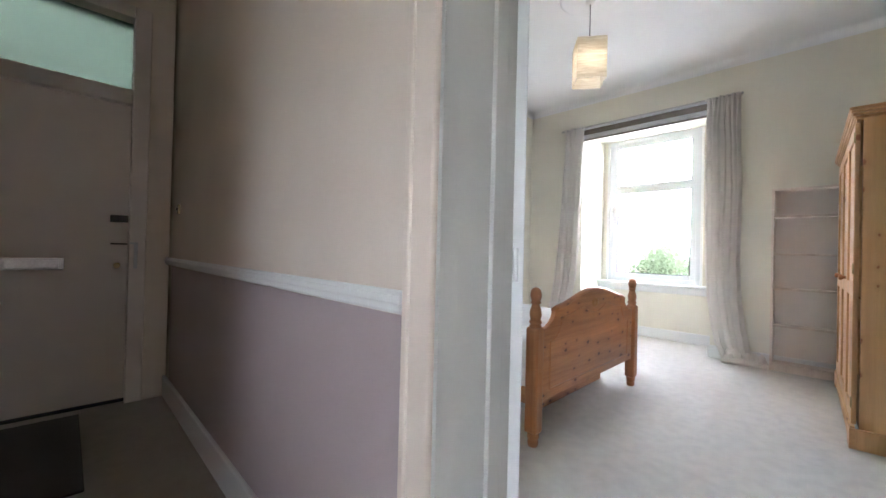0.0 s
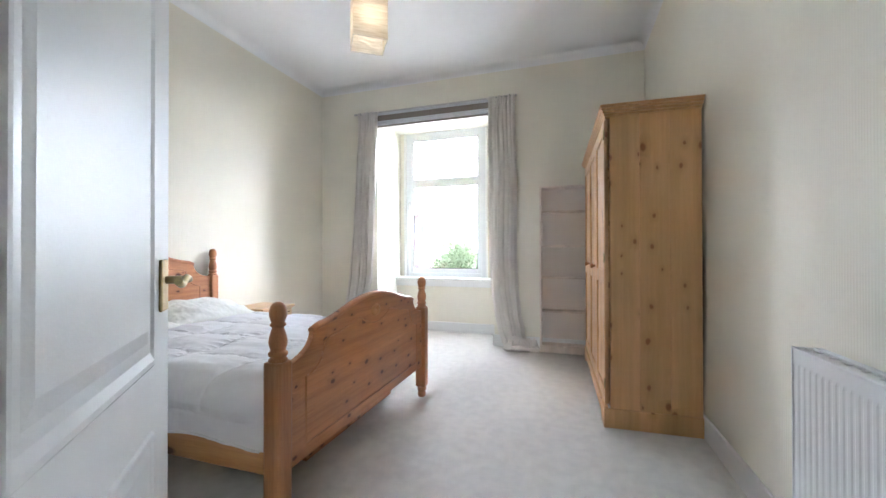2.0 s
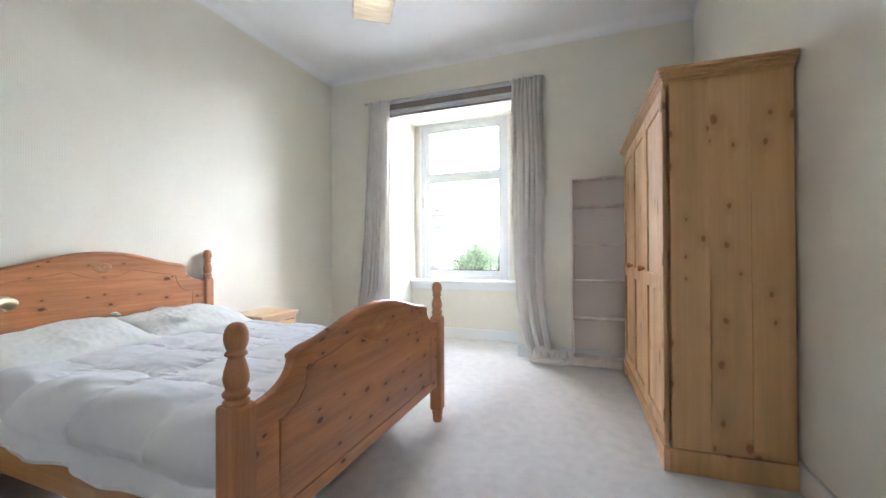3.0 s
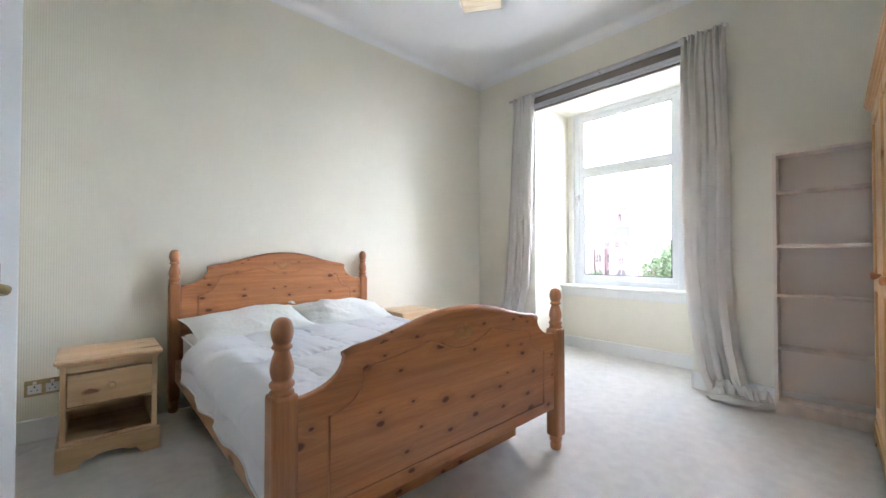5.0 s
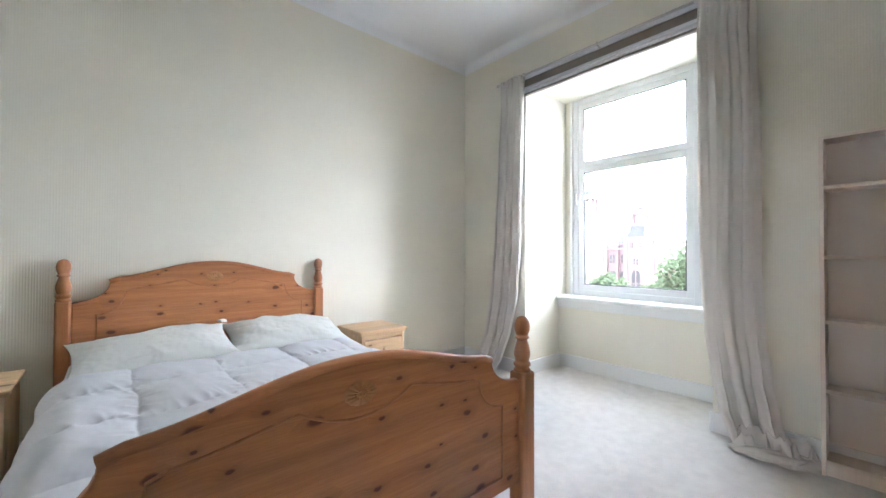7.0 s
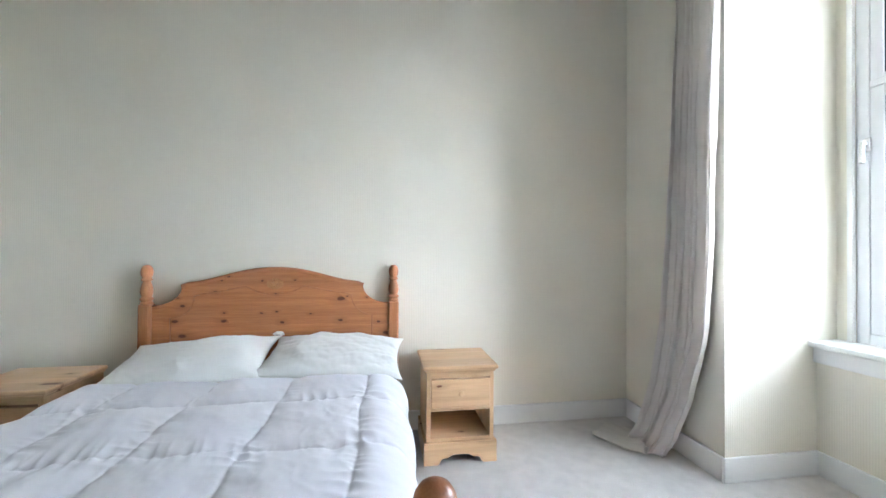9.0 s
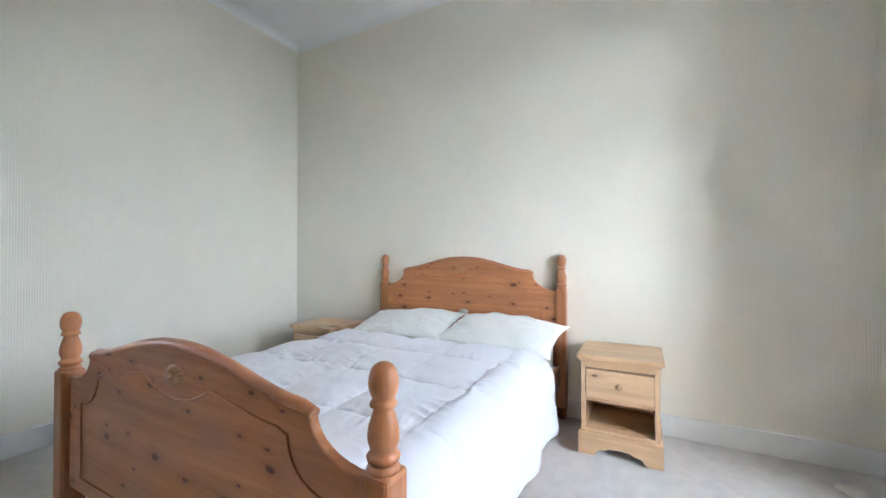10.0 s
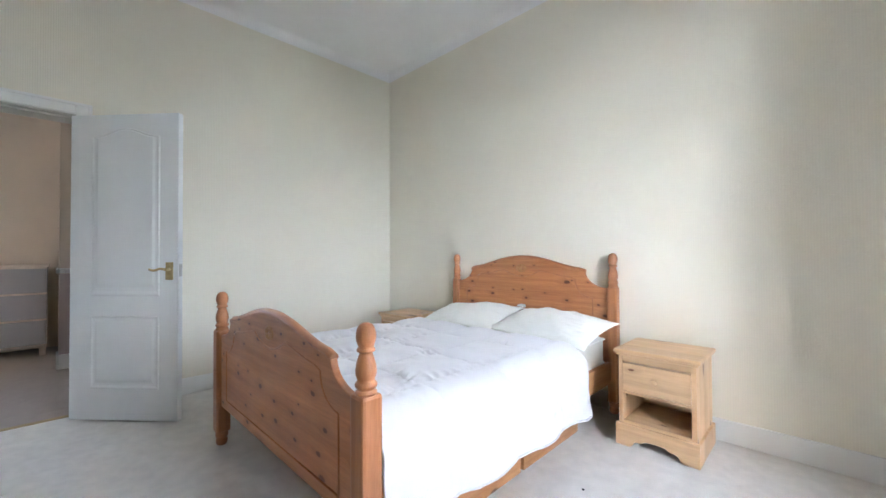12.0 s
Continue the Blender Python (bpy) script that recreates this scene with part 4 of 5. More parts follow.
outline = [(-0.015, 0), (-0.015, hw), (WL + 0.015, hw), (WL + 0.015, 0)] + [(WL - x, z) for x, z in foot_cut] + [(x, z) for x, z in reversed(foot_cut)]
part("plinth_front", prism(outline, WY_1 - 0.012, WY_1 + 0.012, 0.0), WARDLONG, ward)
part("plinth_side", box(-0.015, 0.0, WY_0, WY_1 - 0.012, 0, hw, 0.003), WARDSIDE, ward)
part("plinth_side", box(WL, WL + 0.015, WY_0, WY_1 - 0.012, 0, hw, 0.003), WARDSIDE, ward)
part("plinth_moulding", box(-0.010, WL + 0.010, WY_1 - 0.012, WY_1 + 0.008, hw, hw + 0.012, 0.004), WARDLONG, ward)
dwid = (WL - 0.04) / 3
for k in range(3):
    x0, x1, st_ = 0.018 + k * (dwid + 0.002), 0.018 + k * (dwid + 0.002) + dwid, 0.062
    z0, z1 = 0.128, 1.826
    y0, y1 = WY_1 - 0.018, WY_1 + 0.004
    door = part("door", boxes((x0, x0 + st_, y0, y1, z0, z1), (x1 - st_, x1, y0, y1, z0, z1), (x0 + st_, x1 - st_, y0, y1, z0, z0 + 0.075), (x0 + st_, x1 - st_, y0, y1, z1 - 0.075, z1), (x0 + st_, x1 - st_, y0, y1, 0.84, 0.92), edge=0.004), WARDFRONT, ward)
    for a, b_ in ((z0 + 0.075, 0.84), (0.92, z1 - 0.075)):
        part("door_panel", box(x0 + st_ - 0.005, x1 - st_ + 0.005, y0 + 0.004, y1 - 0.010, a - 0.005, b_ + 0.005, 0.0), WARDFRONT, door)
    if k > 0:
        part("knob", moved(lathe([(0.010, 0), (0.009, 0.010), (0.016, 0.018), (0.019, 0.026), (0.016, 0.033), (0.006, 0.036)], 20), pose(x0 + 0.035, y1, 0.935, -90)), BEDPOST, door, "round turned wooden knob")
    else:
        for z in (0.25, 1.0, 1.74):
            part("hinge", tube([(x0 - 0.004, y1 + 0.001, z - 0.03), (x0 - 0.004, y1 + 0.001, z + 0.03)], 0.004, 8), BRASS, door)

# ---- bookcase ----
bc = thing("bookcase", "empty pale beech bookcase with five shelves against the wall", "bookcase", (6.478, 0.62, 0))
part("side_panel", box(0, 0.146, 0.285, 0.303, 0, 1.71, 0.002), BEECH, bc)
part("side_panel", box(0, 0.146, -0.303, -0.285, 0, 1.71, 0.002), BEECH, bc)
part("top_panel", box(0, 0.146, -0.285, 0.285, 1.69, 1.708, 0.002), BEECH, bc)
part("back_panel", box(0.140, 0.144, -0.285, 0.285, 0.03, 1.69, 0.0), BACKBOARD, bc)
for z in (0.073, 0.424, 0.768, 1.093, 1.447):
    part("shelf", box(0.003, 0.140, -0.285, 0.285, z - 0.009, z + 0.009, 0.002), BEECH, bc)
part("kickboard", box(0.012, 0.024, -0.285, 0.285, 0.002, 0.064, 0.001), BEECH, bc)

# ---- radiator ----
rad = thing("radiator", "white ribbed panel radiator fixed to the wall", "radiator", (2.72, YS, 0))
RL, RZ0, RZ1, RY = 1.10, 0.165, 0.755, 0.10
pitch = 0.0268
def rib_panel():
    cols = []
    n = int(RL / pitch)
    for k in range(n):
        for s, d in ((0.0, 0.0), (0.36, 0.0), (0.56, 0.0016), (0.80, 0.0016)):
            cols.append(((k + s) * pitch, d))
    cols.append((RL, 0.0))
    rows = [(RZ0, 0.0), (RZ0 + 0.03, 0.0), (RZ0 + 0.042, 1.0), (RZ1 - 0.052, 1.0), (RZ1 - 0.04, 0.0), (RZ1, 0.0)]
    bm = bmesh.new()
    g = [[bm.verts.new((x, RY - d * f, z)) for x, d in cols] for z, f in rows]
    for j in range(len(rows) - 1):
        for i in range(len(cols) - 1):
            bm.faces.new((g[j][i + 1], g[j][i], g[j + 1][i], g[j + 1][i + 1]))
    return bm
rp = part("front_panel", rib_panel(), RADWHITE, rad)
rs = rp.modifiers.new("thickness", "SOLIDIFY")
rs.thickness, rs.offset = 0.004, -1
part("back_panel", box(0, RL, 0.03, 0.045, RZ0, RZ1, 0.003), RADWHITE, rad)
part("top_grille", joined(box(0, RL, 0.03, 0.052, RZ1 - 0.004, RZ1 + 0.004, 0.002), box(0, RL, RY - 0.02, RY + 0.003, RZ1 - 0.004, RZ1 + 0.004, 0.003), *[box(0.03 + k * 0.06, 0.038 + k * 0.06, 0.05, RY - 0.018, RZ1 - 0.003, RZ1 + 0.001, 0) for k in range(18)]), RADWHITE, rad)
part("top_plate", box(0.002, RL - 0.002, 0.046, RY - 0.006, RZ1 - 0.014, RZ1 - 0.006, 0.001), RADWHITE, rad)
part("end_cap", box(RL - 0.002, RL + 0.004, 0.03, RY + 0.002, RZ0 + 0.01, RZ1 + 0.003, 0.002), RADWHITE, rad)
part("end_cap", box(-0.004, 0.002, 0.03, RY + 0.002, RZ0 + 0.01, RZ1 + 0.003, 0.002), RADWHITE, rad)
part("valve", joined(tube([(RL + 0.025, 0.06, 0.0), (RL + 0.025, 0.06, RZ0 + 0.03)], 0.0075, 10), tube([(RL - 0.01, 0.06, RZ0 + 0.03), (RL + 0.03, 0.06, RZ0 + 0.03)], 0.011, 12), moved(lathe([(0.016, 0), (0.018, 0.01), (0.016, 0.045), (0.010, 0.05)], 16), pose(RL + 0.025, 0.06, RZ0 + 0.035))), RADWHITE, rad)
for x in (0.15, RL - 0.15):
    part("bracket", box(x - 0.015, x + 0.015, 0.0, 0.03, 0.35, 0.60, 0.001), RADWHITE, rad)

# torn wallpaper above the radiator
tear = thing("torn_wallpaper", "torn strip of cream wallpaper curling off the wall", "wallpaper", (3.36, YS, 0.76))
def tear_point(u, v):
    w = 0.040 * (1 - v) ** 1.2 + 0.002
    lift = 0.012 * u ** 1.6 * (1 - v) ** 0.7
    return (0.018 + w * u + 0.030 * (1 - v) * v, 0.002 + lift + 0.003 * noise.noise((u * 5, v * 8, 2)) * u, v * 0.095 - 0.030 * u * (1 - v) - 0.01)
part("flap", sheet(16, 20, tear_point), CREAM, tear)
part("bare_plaster", prism([(-0.002, -0.03), (0.0, 0.115), (0.0015, 0.09), (0.003, -0.03)], 0.0005, 0.0018), BLIND, tear, "dark bare line of plaster")

# ---- curtains, rod and blind ----
rod = thing("curtain_rod", "thin pale metal curtain rod above the window", "curtain rod", (6.552, 0, 2.718))
part("bar", tube([(0, 1.175, 0), (0, 3.125, 0.0)], 0.0085, 12), ROD, rod)
for y in (1.175, 3.125):
    part("end_stop", moved(lathe([(0.011, -0.012), (0.013, 0), (0.011, 0.012)], 14), pose(0, y, 0, 90)), ROD, rod)
for y in (1.25, 2.13, 3.05):
    part("bracket", joined(tube([(0.0, y, -0.012), (0.03, y, -0.018), (XE - 6.552, y, -0.012)], 0.005, 8), box(XE - 6.552 - 0.005, XE - 6.552, y - 0.012, y + 0.012, -0.035, 0.015, 0.002), tube([(-0.012, y, 0.012), (-0.012, y, -0.016), (0.0, y, -0.02)], 0.004, 8)), ROD, rod)

blind = thing("window_blind", "raised brown fabric blind in a white cassette", "blind", (XE, 0, 0))
part("fabric_roll", box(-0.034, -0.002, 1.44, 2.875, 2.630, 2.697, 0.006), BLIND, blind, "stacked brown fabric")
part("head_rail", box(-0.040, 0.0, 1.43, 2.885, 2.699, 2.735, 0.003), UPVC, blind)
part("bottom_rail", box(-0.042, -0.004, 1.44, 2.875, 2.602, 2.628, 0.006), UPVC, blind)
part("bottom_rail", box(-0.036, -0.004, 1.44, 2.875, 2.577, 2.600, 0.005), UPVC, blind)
# dark strip standing in for the shaded gap below the rails
part("lower_slat", box(-0.028, -0.001, 1.44, 2.875, 2.557, 2.575, 0.002), BLIND, blind)


def curtain(label, spread, folds, seed, sway):
    """A gathered curtain. spread: rows (z, y0, y1) down its length; sway: how far its foot swings into the room."""
    c = thing("curtain", label, "curtain", group="curtains at the window")
    rows = sorted(spread, reverse=True)
    zt = rows[0][0]

    def edges(z):
        for (za, a0, a1), (zb, b0, b1) in zip(rows, rows[1:]):
            if z >= zb:
                f = (za - z) / (za - zb)
                f = f * f * (3 - 2 * f) * 0.5 + f * 0.5
                return a0 + (b0 - a0) * f, a1 + (b1 - a1) * f
        return rows[-1][1:]

    def soft(q):
        """A fold with a broad round crest and a narrow valley."""
        return 1.0 - 2.0 * abs(math.sin(math.pi * q)) ** 1.7

    def at(u, v):
        z = zt * (1 - v) + 0.012 * v
        s = zt - z
        e0, e1 = edges(z)
        drop = min(1.0, s / 0.3)
        low = min(1.0, s / zt)
        # folds wander, merge and open out on the way down
        w = u + 0.055 * noise.noise((u * 2.2 + seed, z * 0.7, 1.0)) * drop + 0.05 * low * math.sin(z * 1.3 + seed)
        broad = soft(w * folds * 0.55 + seed) * (0.5 + 0.7 * low)
        mid = soft(w * folds * 1.15 + 0.3 * seed + 0.35 * noise.noise((u * 3, z * 0.6, seed))) * (0.9 - 0.55 * low) * (0.75 + 0.5 * noise.noise((w * 4, z * 0.5, seed + 2)))
        thin = soft(w * folds * 2.6 + seed) * max(0.15, 0.85 - 0.8 * low)
        amp = 0.024
        x = 6.552 - sway * max(0, 1 - z / 0.9) ** 2 + amp * (broad + mid + 0.5 * thin) + 0.006 * noise.noise((u * 9, z * 2.4, seed)) + 0.003 * noise.noise((u * 20 + z * 5, z * 9, seed)) + 0.0015 * noise.noise((u * 60, z * 30, seed))
        y = e0 + (e1 - e0) * u + 0.016 * math.sin(2 * math.pi * w * folds * 1.15) * drop * (1 - 0.5 * low) + 0.014 * noise.noise((u * 3, z * 0.9, seed + 3)) * drop
        if s < 0.10:                          # the gathered heading, pinched into narrow pleats
            x += 0.008 * math.sin(u * 2 * math.pi * folds * 3) * (1 - s / 0.10)
        return (min(x, XE - 0.02), y, z)
    body = part("drape", sheet(150, 190, at), CURTAIN, c)
    m_ = body.modifiers.new("thickness", "SOLIDIFY")
    m_.thickness, m_.offset = 0.003, 0
    ya, yb = rows[0][1], rows[0][2]
    n = int((yb - ya) / 0.05)
    for k in range(n + 1):
        y = ya + (yb - ya) * k / n
        part("tab", moved(lathe([(0.0125, -0.012), (0.0135, 0), (0.0125, 0.012)], 14), pose(6.552, y, zt - 0.013, 90)), CURTAIN, c)
    return c


swept = curtain("oatmeal cotton curtain drawn aside, its foot swept over the carpet",
                [(2.731, 2.815, 3.075), (1.9, 2.84, 3.12), (1.3, 2.85, 3.15), (0.75, 2.885, 3.19), (0.4, 2.95, 3.22), (0.15, 3.02, 3.27), (0.0, 3.09, 3.33)], 5, 1.7, 0.10)
def flap(u, v):
    a, b_ = Vector((6.365, 3.10, 0)), Vector((6.56, 3.36, 0))
    c_, d_ = Vector((6.235, 3.415, 0)), Vector((6.43, 3.565, 0))
    p = (a.lerp(b_, u)).lerp(c_.lerp(d_, u), v)
    lift = 0.030 * math.exp(-((v / 0.25) ** 2)) + 0.016 * abs(noise.noise((u * 3, v * 3, 5))) + 0.010 * (1 - v) * abs(math.sin(u * 9 + 2 * v))
    return (p.x + 0.012 * noise.noise((u * 4, v * 4, 1)), p.y + 0.012 * noise.noise((u * 4, v * 4, 8)), 0.006 + lift)
ft = part("swept_foot", sheet(40, 40, flap), CURTAIN, swept)
mf = ft.modifiers.new("thickness", "SOLIDIFY")
mf.thickness = 0.003
heaped = curtain("oatmeal cotton curtain drawn aside, crumpled in a heap on the carpet",
                 [(2.731, 1.185, 1.475), (1.7, 1.175, 1.475), (1.0, 1.175, 1.465), (0.65, 1.155, 1.435), (0.4, 1.13, 1.395), (0.2, 1.095, 1.355), (0.08, 1.07, 1.31), (0.0, 1.05, 1.27)], 5, 4.1, 0.04)
def heap(u, v):
    a, b_ = 2 * u - 1, 2 * v - 1
    r = min(1.0, (abs(a) ** 3 + abs(b_) ** 3) ** (1 / 3))
    x = 6.520 + 0.105 * a + 0.025 * noise.noise((a * 2, b_ * 2, 3))
    y = 1.115 + 0.185 * b_ + 0.03 * noise.noise((a * 2, b_ * 2, 9))
    ridge = 1 - abs(noise.noise((a * 1.2 + 1.6 * b_, b_ * 2.6 - a, 2.0))) * 3.2
    ridge2 = 1 - abs(noise.noise((a * 2.4 - b_, b_ * 4.6, 6.0))) * 3.0
    z = (1 - r ** 5) * (0.022 + 0.080 * max(0, ridge) + 0.040 * max(0, ridge2) + 0.04 * ((b_ + 1) / 2) ** 2)
    return (min(x + 0.02 * ridge2 * (1 - r), XE - 0.02), y + 0.02 * ridge * (1 - r), 0.004 + max(0.0, z))
part("crumpled_foot", sheet(110, 150, heap), CURTAIN, heaped)


def roll(x0, y0, x1, y1, rad, bow, seed):
    """A soft roll of cloth that lies in the heap, thick in the middle and pinched at its ends."""
    def at(u, v):
        f, a = v, 2 * math.pi * u
        rr = rad * (0.25 + 0.75 * math.sin(math.pi * f) ** 0.6) * (1 + 0.35 * noise.noise((math.cos(a) * 1.3, math.sin(a) * 1.3, f * 4 + seed)))
        nx, ny = -(y1 - y0), x1 - x0
        n_ = math.hypot(nx, ny)
        off = bow * math.sin(math.pi * f) + 0.012 * noise.noise((f * 3, seed, 0))
        cx, cy = x0 + (x1 - x0) * f + nx / n_ * off, y0 + (y1 - y0) * f + ny / n_ * off
        return (min(XE - 0.02, cx + nx / n_ * math.cos(a) * rr * 1.25), cy + ny / n_ * math.cos(a) * rr * 1.25, max(0.004, rad * 0.7 + 0.02 * math.sin(math.pi * f) * (1 if seed % 2 else 0.2) + math.sin(a) * rr * 0.85))
    return sheet(36, 48, at)


for q in ((6.40, 1.27, 6.50, 0.955, 0.034, -0.030, 1), (6.445, 1.30, 6.575, 0.945, 0.030, -0.01, 2), (6.42, 1.12, 6.60, 1.01, 0.026, 0.02, 3), (6.47, 1.20, 6.60, 1.06, 0.040, 0.0, 5), (6.44, 1.01, 6.59, 0.94, 0.028, -0.02, 4)):
    part("crumpled_fold", roll(*q), CURTAIN, heaped)

# ---- pendant lamp ----
LX, LY, LZ0, LZ1, LS = 4.691, 1.908, 2.418, 2.74, 0.111
lamp = thing("pendant_lamp", "square cream paper pendant lamp, lit, on a dark cord", "lamp", (LX, LY, 0), -54)
def shade_wall(k):
    a = math.pi / 2 * k
    def at(u, v):
        s = (2 * u - 1) * LS
        w = 0.004 * noise.noise((s * 20 + k * 7, v * 30, 1)) * (1 - abs(2 * u - 1) ** 4)
        x, y = s, -(LS + w)
        return (x * math.cos(a) - y * math.sin(a), x * math.sin(a) + y * math.cos(a), LZ0 + (LZ1 - LZ0) * v)
    return sheet(14, 44, at)
shade = part("shade", joined(*[shade_wall(k) for k in range(4)]), SHADE, lamp, "creased cream paper shade")
for z in (LZ0 + 0.002, LZ1 - 0.002):
    q = LS - 0.003
    part("wire_ring", tube([(-q, -q, z), (q, -q, z), (q, q, z), (-q, q, z), (-q, -q, z)], 0.002, 6), STEEL, lamp)
part("cross_wire", tube([(-LS, 0, LZ1 - 0.002), (LS, 0, LZ1 - 0.002)], 0.002, 6), STEEL, lamp)
part("cord", tube([(0, 0, LZ1 - 0.05), (0.002, 0, 2.9), (0, 0, ZC - 0.02)], 0.0035, 8), BLACK, lamp)
part("lamp_holder", moved(lathe([(0.012, 0.07), (0.019, 0.065), (0.019, 0.0), (0.016, 0.0)][::-1], 16), pose(0, 0, LZ1 - 0.12)), SOCKETWHITE, lamp)
part("bulb", moved(lathe([(0.004, 0), (0.018, 0.006), (0.028, 0.022), (0.030, 0.038), (0.025, 0.058), (0.015, 0.078), (0.013, 0.09)], 20), pose(0, 0, LZ1 - 0.21)), BULB, lamp, "glowing warm bulb")
rose = thing("ceiling_rose", "moulded white plaster ceiling rose", "ceiling rose", (LX, LY, ZC))
part("plaster", lathe([(0.10, -0.03), (0.13, -0.028), (0.15, -0.018), (0.19, -0.02), (0.22, -0.012), (0.235, -0.001)], 48), CEIL, rose)
part("cord_cover", lathe([(0.012, -0.055), (0.034, -0.045), (0.038, -0.031), (0.038, -0.029)], 24), SOCKETWHITE, rose)

# ---- sockets and cable ----
sock = thing("wall_socket", "brass double wall socket with white inserts", "socket", (2.975, YN, 0.295))
part("plate", box(-0.074, 0.074, -0.009, 0, -0.044, 0.044, 0.003), BRASS, sock)
for x in (-0.035, 0.035):
    i_ = part("insert", box(x - 0.027, x + 0.027, -0.012, -0.008, -0.030, 0.018, 0.001), SOCKETWHITE, sock, "white plastic insert")
    part("pin_hole", boxes((x - 0.003, x + 0.003, -0.0125, -0.0115, 0.002, 0.012), (x - 0.015, x - 0.008, -0.0125, -0.0115, -0.014, -0.010), (x + 0.008, x + 0.015, -0.0125, -0.0115, -0.014, -0.010)), BLACK, i_)
    part("switch", box(x - 0.007, x + 0.007, -0.014, -0.008, 0.022, 0.036, 0.001), SOCKETWHITE, sock)
cable = thing("cable", "thin white cable lying in a loop on the carpet", "cable", (2.80, 3.56, 0))
part("wire", tube([(-0.26 + 0.02 * k, 0.02 * math.sin(k * 0.45), 0.005) for k in range(8)] + [(-0.06 + 0.24 * k / 18, -0.10 * math.sin(math.pi * (k / 18) ** 0.8) + 0.01, 0.005) for k in range(1, 19)], 0.0035, 6), CABLE, cable)
speck = thing("carpet_speck", "tiny dark crumb on the carpet", "crumb", (5.21, 2.66, 0.001))
part("crumb", lathe([(0.004, 0), (0.007, 0.003), (0.003, 0.006)], 9), BLACK, speck)

# ---- outside: park, trees and a sandstone building ----
GZ = -7.5
fixed("ground", sheet(40, 40, lambda u, v: (-600 + 1500 * u, (v - 0.5) * 1600, GZ + 0.3 * noise.noise((u * 9, v * 9, 0)))), GRASS, "park grass stretching away below the window", "ground")
# added slab, hidden below the sill, throws neutral light up into the room
fixed("pavement", boxes((7.56, 34, -60, 60, GZ + 0.35, GZ + 0.5)), BOUNCE, "unseen pale sheet added below the window to bounce daylight inside", "pavement")


def at_angle(deg, dist):
    return (5.0 + dist * math.cos(radians(deg)), 1.0 + dist * math.sin(radians(deg)))


def arch_window(parent, x, y, z0, z1, half):
    """A round-headed window in a west face: dark glass, stone surround, mullion and transom."""
    n = 10
    head = [(y + half * math.cos(math.pi * k / n), z1 + half * math.sin(math.pi * k / n)) for k in range(n + 1)]
    def panel(grow, x0, x1):
        pts = [((p - y) * grow + y, (q - z1) * grow + z1) for p, q in head] + [(y - half * grow, z0), (y + half * grow, z0)]
        return moved(prism(pts, x0, x1), Matrix(((0, 1, 0, 0), (1, 0, 0, 0), (0, 0, 1, 0), (0, 0, 0, 1))))
    w_ = part("window", panel(1.0, x - 0.10, x + 0.05), DARKPANE, parent)
    part("surround", panel(1.22, x - 0.06, x + 0.05), SAND, w_, "pale stone surround")
    part("mullion", boxes((x - 0.16, x - 0.10, y - 0.07, y + 0.07, z0, z1 + half * 0.9), (x - 0.16, x - 0.10, y - half, y + half, (z0 + z1) / 2, (z0 + z1) / 2 + 0.14)), SAND, w_)


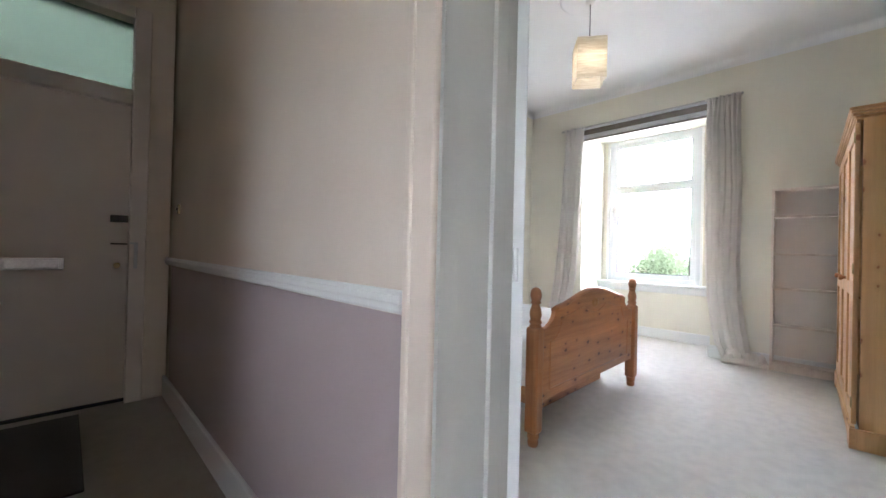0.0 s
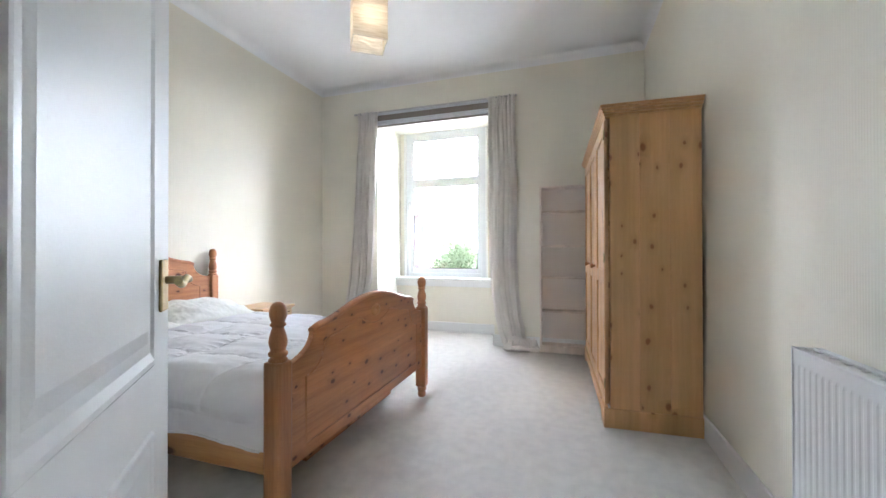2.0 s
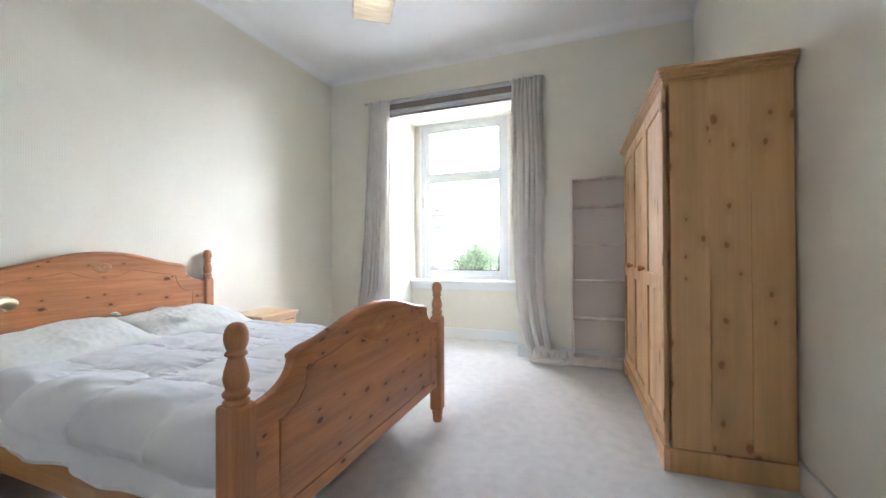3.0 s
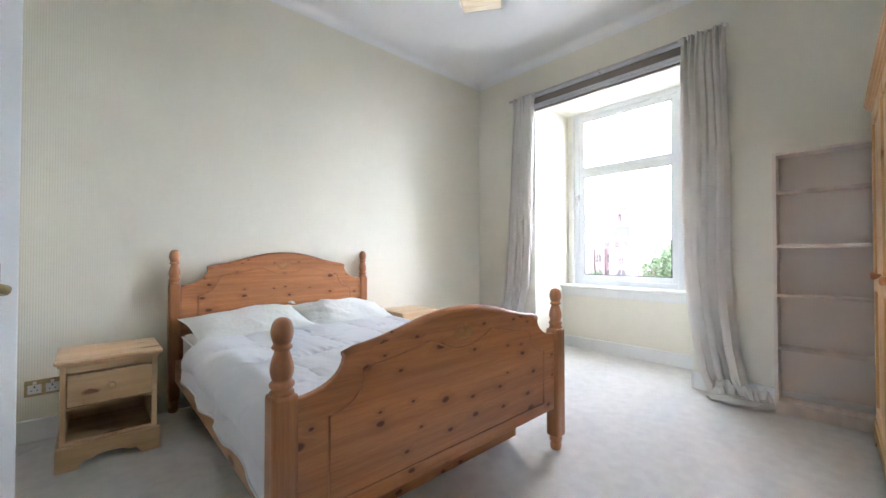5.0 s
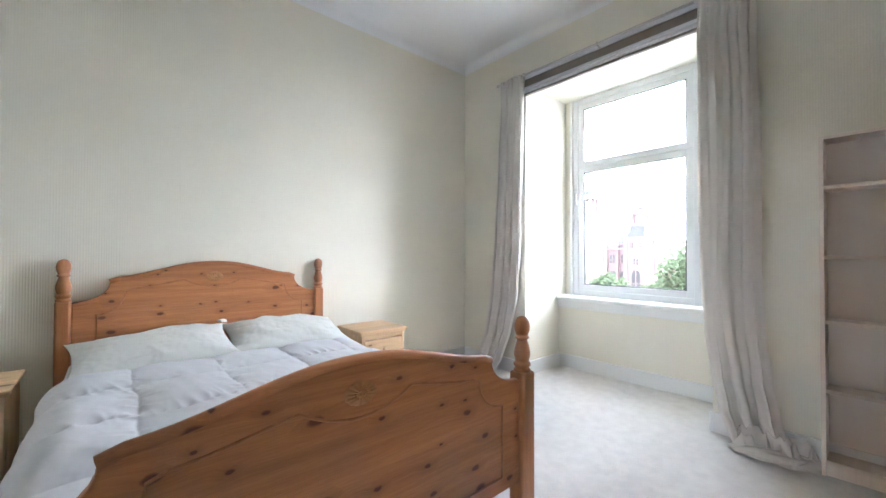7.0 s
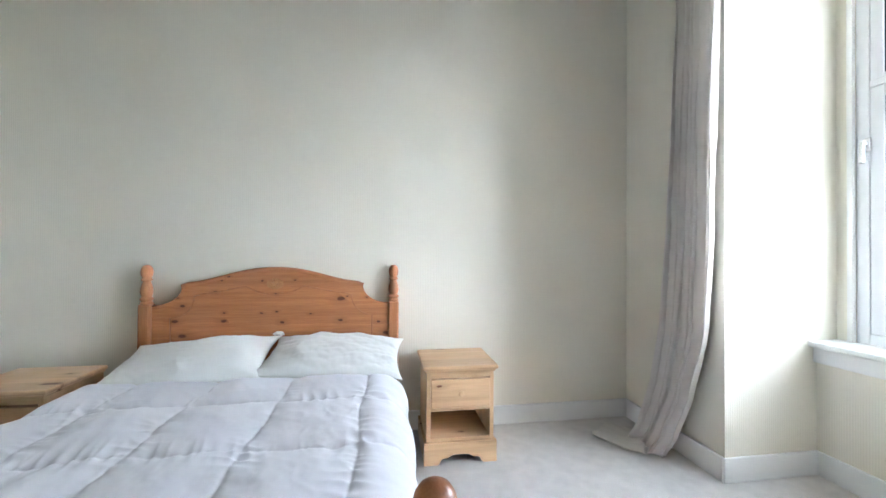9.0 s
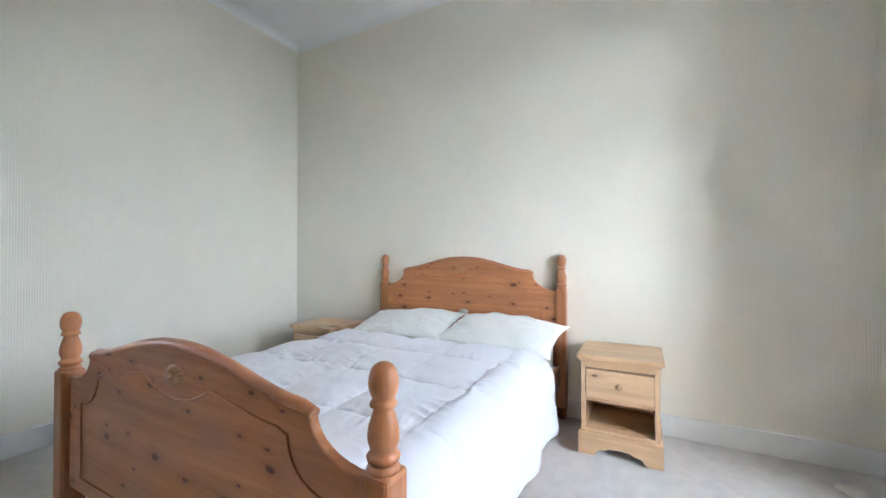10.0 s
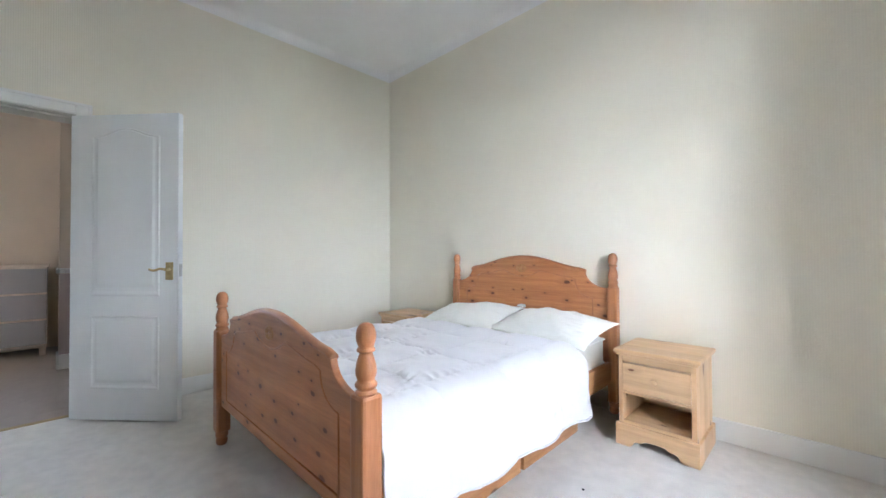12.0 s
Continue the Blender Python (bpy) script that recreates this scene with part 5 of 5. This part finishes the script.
def tower(parent, x, y, w, roof, lantern, top):
    """A square tower: shaft, cornice, bell-cast slate roof, open lantern and a capped cupola."""
    t = part("tower", boxes((x - w, x + w, y - w, y + w, GZ, roof - 0.6), (x - w * 1.06, x + w * 1.06, y - w * 1.06, y + w * 1.06, -1.2, -0.9), (x - w * 1.06, x + w * 1.06, y - w * 1.06, y + w * 1.06, roof - 2.6, roof - 2.35), (x - w * 1.14, x + w * 1.14, y - w * 1.14, y + w * 1.14, roof - 0.6, roof - 0.1)), SAND, parent)
    for sx in (-1, 1):
        for sy in (-1, 1):
            part("pilaster", boxes((x + sx * w - 0.28, x + sx * w + 0.28, y + sy * w - 0.28, y + sy * w + 0.28, GZ, roof - 0.6)), SAND, t)
            part("pinnacle", moved(lathe([(0.26, 0), (0.26, 0.5), (0.14, 0.6), (0.2, 0.8), (0.02, 1.5)], 8), pose(x + sx * w, y + sy * w, roof - 0.1)), SAND, t)
    k = 2 ** 0.5
    h = lantern - roof
    part("roof", moved(lathe([(w * 1.08 * k, -0.1), (w * 0.92 * k, h * 0.25), (w * 0.78 * k, h * 0.62), (w * 0.72 * k, h)], 4, False), pose(x, y, roof, 0, 0, 45)), SLATE, t)
    lw, e = w * 0.66, top - lantern
    lan = part("lantern", boxes((x - lw, x + lw, y - lw, y + lw, lantern, lantern + e * 0.10), (x - lw * 1.15, x + lw * 1.15, y - lw * 1.15, y + lw * 1.15, lantern + e * 0.55, lantern + e * 0.63), (x - lw * 0.55, x + lw * 0.55, y - lw * 0.55, y + lw * 0.55, lantern + e * 0.63, lantern + e * 0.78)), SAND, t)
    for sx in (-1, 0, 1):
        for sy in (-1, 0, 1):
            if sx or sy:
                part("pier", boxes((x + sx * lw * 0.84 - lw * 0.15, x + sx * lw * 0.84 + lw * 0.15, y + sy * lw * 0.84 - lw * 0.15, y + sy * lw * 0.84 + lw * 0.15, lantern + e * 0.10, lantern + e * 0.55)), SAND, lan)
    part("cupola", moved(lathe([(lw * 0.72, 0), (lw * 0.66, e * 0.06), (lw * 0.45, e * 0.12), (lw * 0.15, e * 0.15), (0.06, e * 0.17), (0.04, e * 0.26)], 14), pose(x, y, lantern + e * 0.78)), SLATE, t)
    for s in (-1, 1):
        arch_window(t, x - w, y + s * w * 0.42, roof - 2.1, roof - 1.25, w * 0.18)
    arch_window(t, x - w, y, -5.8, -2.4, w * 0.42)
    arch_window(t, x - w, y, -0.6, 0.2, w * 0.24)


hall_b = tagged(new("sandstone_building"), "large red sandstone building with capped towers beyond the park", "building")
bx, by = at_angle(22.0, 78)
tx, ty = at_angle(28.6, 72)
front_x = bx + 0.4
part("wall", boxes((front_x, bx + 15, by + 1.5, ty + 8, GZ, 2.1), (front_x - 0.2, bx + 15.2, by + 1.5, ty + 8, -1.0, -0.75), (front_x - 0.35, bx + 15.3, by + 1.5, ty + 8, 2.1, 2.5)), SAND, hall_b)
part("parapet", boxes((front_x - 0.25, front_x + 0.1, by + 1.6, ty + 8, 3.15, 3.35), *[(front_x - 0.15, front_x + 0.02, by + 1.8 + 0.45 * k, by + 1.98 + 0.45 * k, 2.5, 3.15) for k in range(26)]), SAND, hall_b, "pierced stone parapet")
part("roof", prism([(bx + 2.5, 2.4), (bx + 14.5, 2.4), (bx + 10.5, 5.2), (bx + 6, 5.2)], by + 1.5, ty + 8), SLATE, hall_b)
part("gable", moved(lathe([(2.2, 0), (1.5, 1.2), (0.5, 2.3), (0.2, 2.5), (0.22, 3.2), (0.02, 4.2)], 8, False), pose(bx + 3.4, by + 4.9, 2.5)), SLATE, hall_b, "pointed slate turret")
for k in range(5):
    y = by + 3.1 + k * 2.2
    arch_window(hall_b, front_x, y, -5.9, -2.6, 0.72)
    arch_window(hall_b, front_x, y, -0.4, 0.75, 0.5)
    part("pilaster", boxes((front_x - 0.4, front_x, y - 1.3, y - 0.9, GZ, 2.1)), SAND, hall_b)
    part("pinnacle", moved(lathe([(0.22, 0), (0.22, 0.7), (0.12, 0.8), (0.18, 1.0), (0.02, 1.7)], 8), pose(front_x - 0.15, y - 1.1, 2.5)), SAND, hall_b)
tower(hall_b, bx, by, 1.75, 4.5, 6.5, 10.4)
tower(hall_b, tx, ty, 1.95, 6.2, 8.4, 13.0)


def tree(label, deg, dist, top, spread, seed):
    """A tapered trunk with limbs under a ragged crown of leaf clumps."""
    rng = random.Random(seed)
    x, y = at_angle(deg, dist)
    t = thing("tree", label, "tree", (x, y, GZ), group="park trees")
    h = top - GZ
    limbs = [tube([(0, 0, 0), (0.1, 0.05, h * 0.3), (0.0, 0.1, h * 0.6)], 0.28, 8)]
    for k in range(6):
        a = rng.uniform(0, 6.28)
        limbs.append(tube([(0, 0, h * 0.3), (math.cos(a) * spread * 0.3, math.sin(a) * spread * 0.3, h * 0.5), (math.cos(a) * spread * 0.6, math.sin(a) * spread * 0.6, h * 0.7)], 0.10, 6))
    part("trunk", joined(*limbs), BARK, t)
    verts, faces = [], []
    lobes = [(rng.uniform(-0.6, 0.6) * spread, rng.uniform(-0.6, 0.6) * spread, h * rng.uniform(0.45, 0.82), rng.uniform(0.3, 0.5) * spread) for _ in range(16)] + [(0, 0, h - 0.42 * spread, 0.42 * spread)]
    for _ in range(5200):
        cx, cy, cz, r = rng.choice(lobes)
        d = Vector((rng.gauss(0, 1), rng.gauss(0, 1), rng.gauss(0, 1))).normalized() * r * rng.uniform(0.6, 1.05)
        p = Vector((cx, cy, cz)) + d
        p.z = min(p.z, h + 0.2)
        s = rng.uniform(0.14, 0.30)
        a, b_ = Vector((rng.gauss(0, 1), rng.gauss(0, 1), rng.gauss(0, 1))).normalized(), Vector((rng.gauss(0, 1), rng.gauss(0, 1), rng.gauss(0, 1))).normalized()
        i = len(verts)
        verts += [p + a * s, p + b_ * s * 0.6, p - a * s, p - b_ * s * 0.6]
        faces.append((i, i + 1, i + 2, i + 3))
    me = bpy.data.meshes.new("crown")
    me.from_pydata([tuple(v) for v in verts], [], faces)
    me.materials.append(LEAF)
    cr = new("crown", me)
    cr.parent = t
    tagged(cr, kind="stuff")


tree("broad leafy park tree in full summer green", 17.2, 46, 2.7, 3.6, 1)
tree("tall leafy park tree behind the others", 12.5, 60, 3.4, 6.5, 2)
tree("low leafy tree in front of the building", 26.2, 40, -0.5, 2.1, 3)
tree("small leafy tree at the edge of the park", 22.0, 44, -2.9, 2.2, 4)
tree("small leafy tree at the edge of the park", 20.2, 50, -2.2, 2.6, 5)
tree("distant leafy green park tree", 8.0, 70, 2.4, 6.5, 6)
